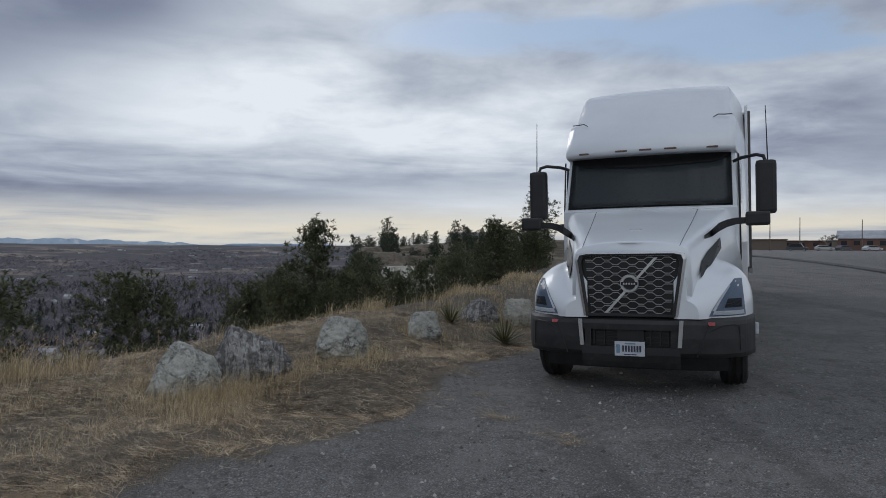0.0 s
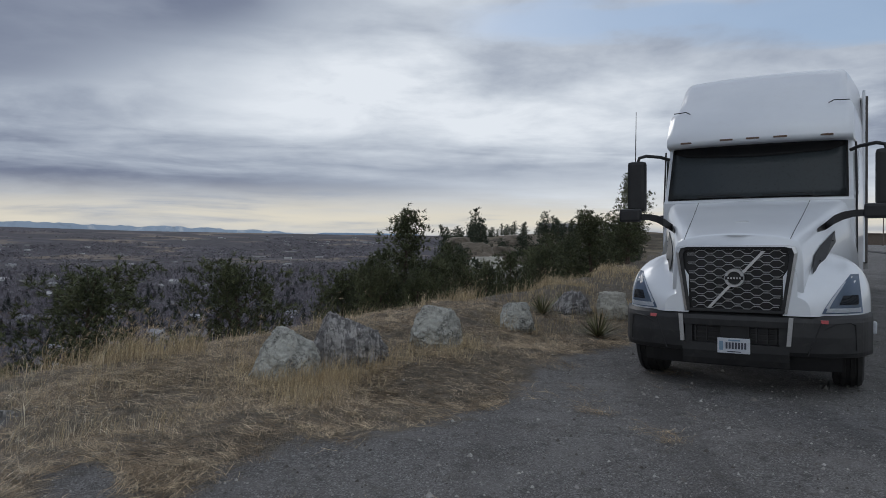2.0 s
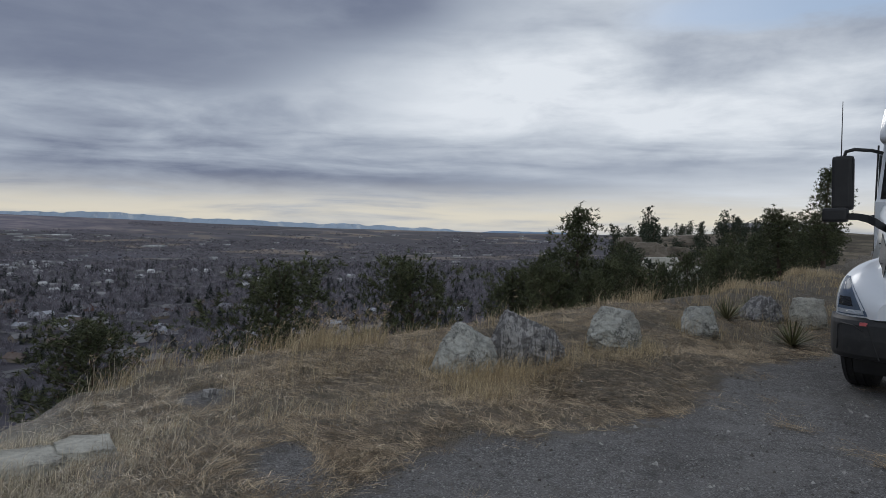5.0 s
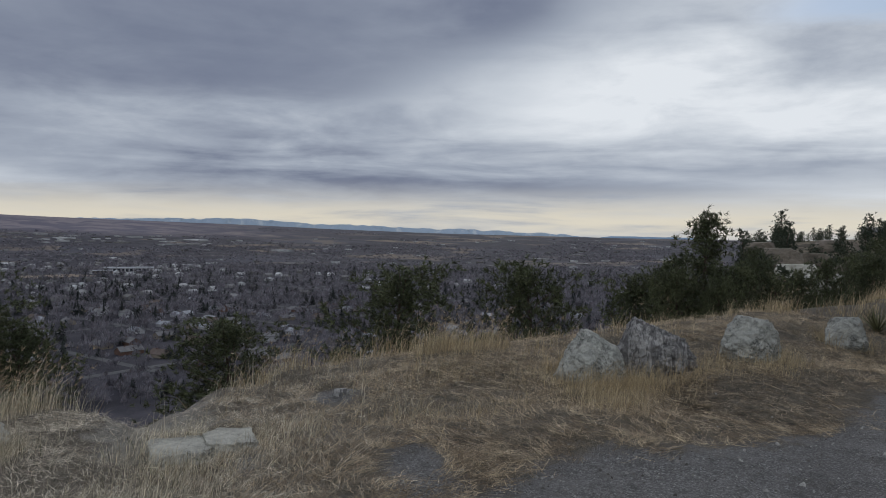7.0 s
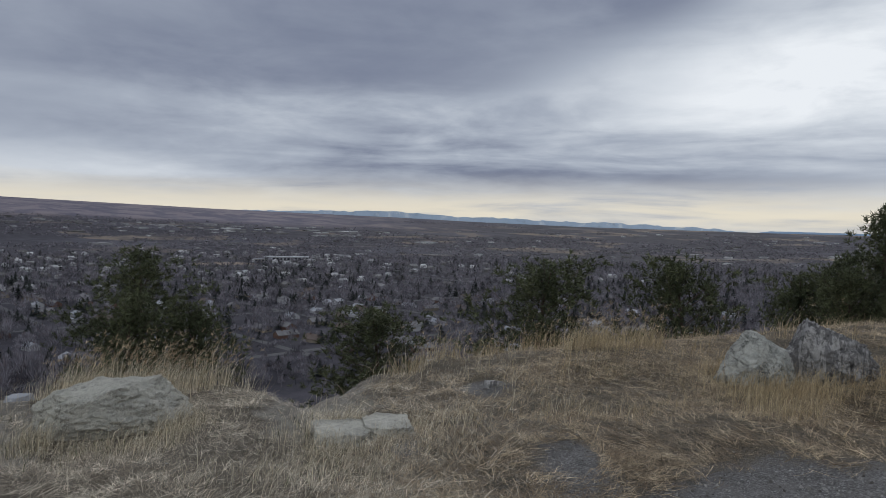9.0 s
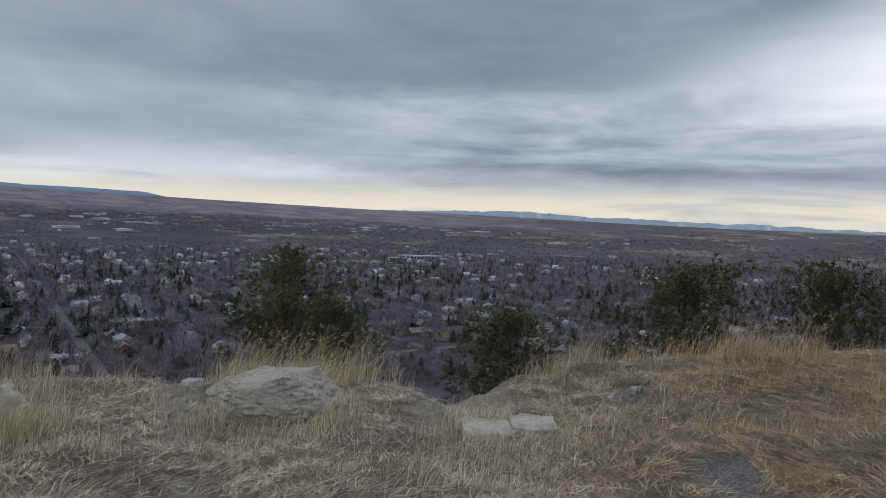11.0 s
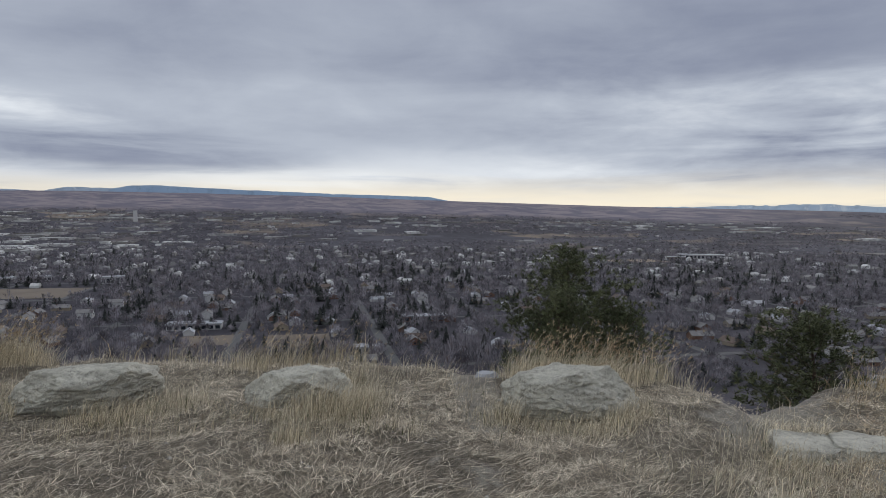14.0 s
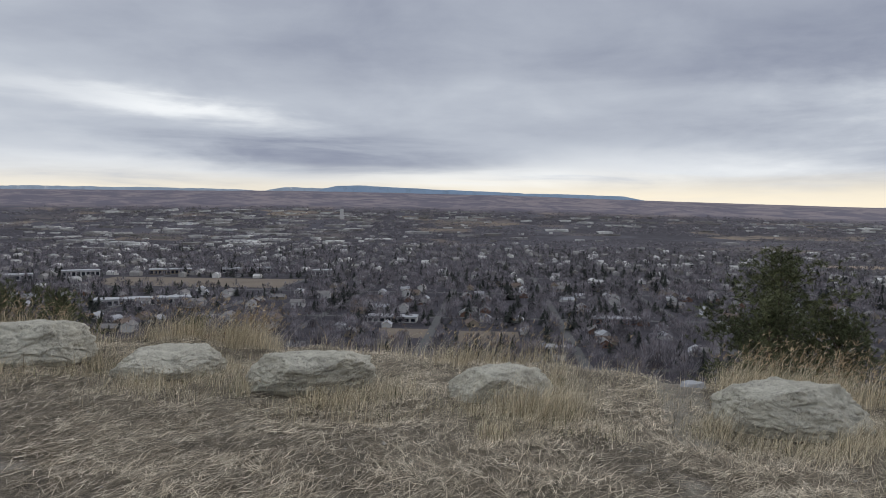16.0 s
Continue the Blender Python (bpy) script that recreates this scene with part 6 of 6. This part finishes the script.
def build_woods():
    rng = np.random.default_rng(44)

    def field(r0, r1, step, keep):
        n = int(radians(127) * (r1 * r1 - r0 * r0) / 2 / step ** 2)
        az = rng.uniform(4, 129, n)
        r = np.sqrt(rng.uniform(r0 * r0, r1 * r1, n))
        x, y = -np.sin(np.radians(az)) * r, np.cos(np.radians(az)) * r
        u, v = x * GU[0] + y * GU[1], x * GV[0] + y * GV[1]
        lush = vnoise(x * 0.008, y * 0.008, 61)
        ok = (~open_lot(x, y)) & (rng.random(n) < keep * (0.75 + 0.35 * lush))
        if r0 < 1600:
            ok &= ((street_v(v) > 3.2) | (u > 760)) & ((street_u(u) > 3) | (u > 900))
            k = np.abs(street_v(v) - 21)
            ok &= (k > 5) | (rng.random(n) < 0.6)
        return x[ok], y[ok], land(x[ok], y[ok])[0], r[ok]
    for r0, r1, step, keep, blades, width, tag in ((420, 760, 8.8, 0.95, 84, 0.24, "near"), (760, 1250, 9.8, 0.95, 36, 0.42, "mid"), (1250, 1900, 12.5, 0.95, 16, 0.75, "far")):
        x, y, z, r = field(r0, r1, step, keep)
        con = rng.random(len(x)) < 0.20 + 0.30 * vnoise(x * 0.02, y * 0.02, 66)
        h = rng.uniform(6.5, 18, len(x)) * (0.9 + 0.35 * vnoise(x * 0.02, y * 0.02, 62))
        b = ~con
        v, f = bare_trees(rng, x[b], y[b], z[b], h[b], h[b] * rng.uniform(0.9, 1.3, b.sum()), blades, width)
        tagged(arr_part("bare_trees", v, f, "twigs", None, "leafless grey-brown street trees in the valley"), "", "trees", kind="stuff")
        v, f = conifers(rng, x[con], y[con], z[con], h[con] * rng.uniform(0.6, 1.05, con.sum()), h[con] * rng.uniform(0.5, 0.85, con.sum()), 9 if r0 < 900 else 6, 7 if r0 < 900 else 5)
        tagged(arr_part("spruces", v, f, "conifer", None, "dark evergreen trees among the houses"), "", "trees", kind="stuff")
    # far woods as rows of clumps
    x, y, z, r = field(1900, 4300, 24, 0.9)
    keep = vnoise(x * 0.0035, y * 0.0035, 63) + 0.5 * vnoise(x * 0.012, y * 0.012, 64) > -0.6 + 0.9 * sstep(2400, 4000, r) * (np.degrees(np.arctan2(-x, y)) < 60)
    keep &= (r < 3550) | (np.degrees(np.arctan2(-x, y)) < 44)
    x, y, z = x[keep], y[keep], z[keep]
    h = rng.uniform(7, 14, len(x))
    v, f = bare_trees(rng, x, y, z, h, rng.uniform(16, 36, len(x)), 8, 2.2)
    tagged(arr_part("far_woods", v, f, "twigs", None, "distant bare woodland across the valley floor"), "", "trees", kind="stuff")
    k = rng.random(len(x)) < 0.16
    v, f = conifers(rng, x[k] + 9, y[k], z[k], h[k], np.full(k.sum(), 8.0), 3, 4)
    tagged(arr_part("far_spruces", v, f, "conifer", None, "distant dark evergreens across the valley floor"), "", "trees", kind="stuff")


build_streets()
build_houses()
build_big_buildings()
build_woods()


# ---- playing fields and lots ----
M["field_tan"] = surface("dry_turf", (0.155, 0.125, 0.10), (0.205, 0.168, 0.132), 0.02, 0.95, 0.1, 0.5, world_space=True)
M["field_clay"] = surface("bare_clay", (0.26, 0.20, 0.14), (0.32, 0.25, 0.19), 0.02, 0.95, 0.1, 0.5, world_space=True)


def lot(az, d, a, b, mat, label, name="playing_field", lift=0.3):
    cx, cy = bearing(az, d)
    rows = []
    for i in range(9):
        for s in (-1, 1):
            x = cx + GV[0] * a * (i / 4 - 1) + GU[0] * b * s
            y = cy + GV[1] * a * (i / 4 - 1) + GU[1] * b * s
            rows.append((x, y, float(valley_z([x], [y])[0]) + lift))
    k = np.arange(8)[:, None] * 2
    return tagged(arr_part(name, rows, np.concatenate([k + [[0, 1, 3, 2]]]), mat), label, "field", kind="structure")


lot(107.5, 1040, 140, 60, "field_tan", "dry tan playing field among bare trees")
lot(58, 1570, 62, 50, "field_clay", "bare clay sports field beside the school")
lot(84.5, 560, 24, 26, "field_tan", "dry vacant lot beside a street")
lot(91.5, 575, 20, 22, "field_tan", "dry vacant lot beside a street")


# ---- far mountains ----
def range_of_hills(name, az0, az1, r, heights, depth, mat, label, rough=0.05, seed=0):
    """A far ridge: heights is a list of (bearing, degrees above level) along its crest."""
    az = np.arange(az0, az1 + 0.01, 0.15)
    el = np.interp(az, [h[0] for h in heights], [h[1] for h in heights])
    el = el + rough * (vnoise(az * 1.1, az * 0 + 1, seed) + 0.6 * vnoise(az * 3.3, az * 0 + 2, seed))
    rows = []
    for a, e in zip(az, el):
        top = EYE_Z + r * math.tan(radians(e))
        for f, dr in ((1.0, 0), (0.75, -depth * 0.3), (0.45, -depth * 0.65), (0.0, -depth)):
            x, y = bearing(a, r + dr)
            jig = depth * 0.08 * float(vnoise(np.array([a * 2.2]), np.array([f * 5.0]), seed + 3)[0])
            low = EYE_Z + (r - depth) * math.tan(radians(-1.2))
            rows.append((x, y, low + (top - low) * f + jig * (0 < f < 1)))
    n = len(az)
    i, j = np.meshgrid(np.arange(n - 1), np.arange(3), indexing="ij")
    q = np.stack([i * 4 + j, i * 4 + j + 1, (i + 1) * 4 + j + 1, (i + 1) * 4 + j], -1).reshape(-1, 4)
    return tagged(arr_part(name, rows, q, mat, smooth=True), label, "mountains", kind="structure")


# no air between: the haze on these ranges is in their base colours
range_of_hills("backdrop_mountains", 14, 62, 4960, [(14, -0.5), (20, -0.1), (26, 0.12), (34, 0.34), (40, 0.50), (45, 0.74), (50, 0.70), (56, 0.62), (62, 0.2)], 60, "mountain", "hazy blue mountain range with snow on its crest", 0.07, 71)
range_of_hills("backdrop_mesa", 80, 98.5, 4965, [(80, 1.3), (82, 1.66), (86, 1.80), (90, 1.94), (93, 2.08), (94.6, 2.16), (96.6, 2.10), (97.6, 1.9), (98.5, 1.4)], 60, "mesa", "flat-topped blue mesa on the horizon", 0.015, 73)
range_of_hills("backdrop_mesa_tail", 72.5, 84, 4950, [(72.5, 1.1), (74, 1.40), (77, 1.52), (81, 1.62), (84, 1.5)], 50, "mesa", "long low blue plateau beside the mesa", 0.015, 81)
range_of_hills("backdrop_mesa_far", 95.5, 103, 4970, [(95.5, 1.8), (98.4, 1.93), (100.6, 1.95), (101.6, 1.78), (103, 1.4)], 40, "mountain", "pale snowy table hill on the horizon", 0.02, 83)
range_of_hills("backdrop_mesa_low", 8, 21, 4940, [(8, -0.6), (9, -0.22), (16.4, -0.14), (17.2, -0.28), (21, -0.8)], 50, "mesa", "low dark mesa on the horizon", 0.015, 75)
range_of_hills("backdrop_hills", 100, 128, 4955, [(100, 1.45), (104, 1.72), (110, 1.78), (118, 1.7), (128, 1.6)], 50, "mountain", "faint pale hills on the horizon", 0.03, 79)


# ---- far side of the lot ----
def car(az, d, turn, mat, label, tall=False):
    x, y = bearing(az, d)
    t = empty("parked_car", pose(x, y, ground_z(x, y), 0, 0, turn), label, "car", "parked cars")
    h = 1.85 if tall else 1.45
    prof = [(-2.3, 0.35), (-2.35, 0.85), (-1.3, 0.98), (-0.75, h), (1.4, h), (2.1, 1.0), (2.3, 0.9), (2.3, 0.35)]
    part("body", loft_bm([[(s, y2, z) for y2, z in prof] for s in (-0.88, -0.8, 0.8, 0.88)]), mat, t)
    part("window", loft_bm([[(s, y2, z) for y2, z in [(-1.15, 1.02), (-0.72, h - 0.08), (1.3, h - 0.08), (1.85, 1.04)]] for s in (-0.9, 0.9)]), "window", t)
    for sx in (-0.8, 0.8):
        for wy in (-1.45, 1.4):
            w = part("wheel", tube_bm([(sx - 0.1, wy, 0.33), (sx + 0.1, wy, 0.33)], 0.33, 16), "rubber", t)
            part("rim", tube_bm([(sx - 0.11, wy, 0.33), (sx + 0.11, wy, 0.33)], 0.2, 12), "steel", w)
    return t


def far_building(az, d, w, dep, h, turn, wall_mat, roof_mat, label, windows=0, gable=0.0):
    x, y = bearing(az, d)
    t = empty("warehouse", pose(x, y, ground_z(x, y), 0, 0, turn), label, "building", "buildings by the lot")
    part("wall", slab_bm([(-w / 2, -dep / 2, -1), (-w / 2, dep / 2, -1), (-w / 2, dep / 2, h), (-w / 2, 0, h + gable * 0.97), (-w / 2, -dep / 2, h)], (w, 0, 0)), wall_mat, t)
    ring = [(-dep / 2 - 0.4, h - 0.05), (0, h + gable), (dep / 2 + 0.4, h - 0.05), (dep / 2 + 0.4, h + 0.2), (0, h + gable + 0.25), (-dep / 2 - 0.4, h + 0.2)]
    part("roof", loft_bm([[(x2, a, b) for a, b in ring] for x2 in (-w / 2 - 0.4, w / 2 + 0.4)]), roof_mat, t)
    for i in range(windows):
        cx = -w / 2 + (i + 0.5) * w / windows
        part("window", box_bm(cx - 0.8, cx + 0.8, -dep / 2 - 0.08, -dep / 2 + 0.05, h * 0.45, h * 0.8), "window", t)
    return t


far_building(-22.6, 255, 26, 12, 3.3, -22, "wood", "roof_brown", "long low dark shed at the far edge of the lot")
far_building(-27.0, 262, 24, 10, 2.9, -26, "wall_brick", "roof_brown", "long low dark building behind parked cars", 6)
far_building(-29.6, 250, 10, 8, 3.0, -29, "wall_tan", "roof_pale", "small pale building beside a bare tree", 2)
far_building(-32.3, 250, 30, 12, 3.6, -31, "wall_brick", "roof_pale", "brown building with a white-edged gable roof", 9, 2.2)
car(-26.3, 185, 60, "car_dark", "dark utility vehicle parked across the lot", True)
car(-28.0, 215, 70, "car_light", "silver car parked beyond the lot")
car(-29.2, 220, 110, "car_dark", "dark car parked beyond the lot")
car(-30.9, 215, 95, "car_light", "silver car parked by the brown building")
for az, d, h, label in ((-24.5, 200, 7.5, "tall wooden utility pole"), (-26.45, 230, 9.5, "tall wooden utility pole"), (-30.3, 240, 9.0, "thin lamp pole by the building")):
    x, y = bearing(az, d)
    ob = part("utility_pole", tube_bm([(0, 0, -0.3), (0, 0, h * 0.5), (0, 0, h)], [0.16, 0.13, 0.1], 8), "wood")
    ob.matrix_basis = pose(x, y, ground_z(x, y))
    tagged(ob, label, "pole", "poles by the lot")


def bare_tree(az, d, h, w, seed):
    """A leafless tree: trunk that forks again and again."""
    rng = np.random.default_rng(seed)
    t = new("bare_tree")
    bm = bmesh.new()

    def grow(p, v, L, r, level):
        q = p + v * L
        tube_bm([tuple(p), tuple((p + q) / 2 + rng.normal(size=3) * 0.04 * L), tuple(q)], [max(r, 0.045), max(r * 0.8, 0.04), max(r * 0.6, 0.03)], 5 if level < 2 else 3, bm)
        if level == 5:
            return
        for _ in range(3 if level < 4 else 2):
            n = v + rng.normal(size=3) * 0.55 + np.array([0, 0, 0.12])
            grow(q, n / np.linalg.norm(n), L * rng.uniform(0.62, 0.82), r * 0.6, level + 1)
    grow(np.array([0, 0, -0.2]), np.array([0, 0, 1.0]), h * 0.24, h * 0.05, 0)
    part("branches", bm, "twigs_near", t)
    x, y = bearing(az, d)
    t.matrix_basis = pose(x, y, ground_z(x, y)) @ Matrix.Diagonal((w, w, 1, 1))
    return tagged(t, "round bare winter tree at the far edge of the lot", "tree")


M["twigs_near"] = surface("grey_branches", (0.15, 0.135, 0.12), (0.21, 0.19, 0.17), 1.0, 0.9, 0.1, 12)
bare_tree(-28.2, 235, 7.4, 1.2, 4)
# road edge across the lot
edge = [(*bearing(a, d), ground_z(*bearing(a, d))) for a, d in ((-18, 120), (-22, 92), (-24, 80), (-26, 68), (-28, 58), (-30, 49), (-32, 42), (-35, 34), (-40, 26))]
tagged(part("kerb", tube_bm([(x, y, z + 0.05) for x, y, z in edge], 0.13, 6), "asphalt"), "low dark asphalt kerb along the lot's far road", "kerb", kind="structure")
ob = far_building(-2.6, 235, 16, 9, 2.2, 0, "wall_tan", "roof_grey", "low house with a grey roof on the hill", 4, 1.2)
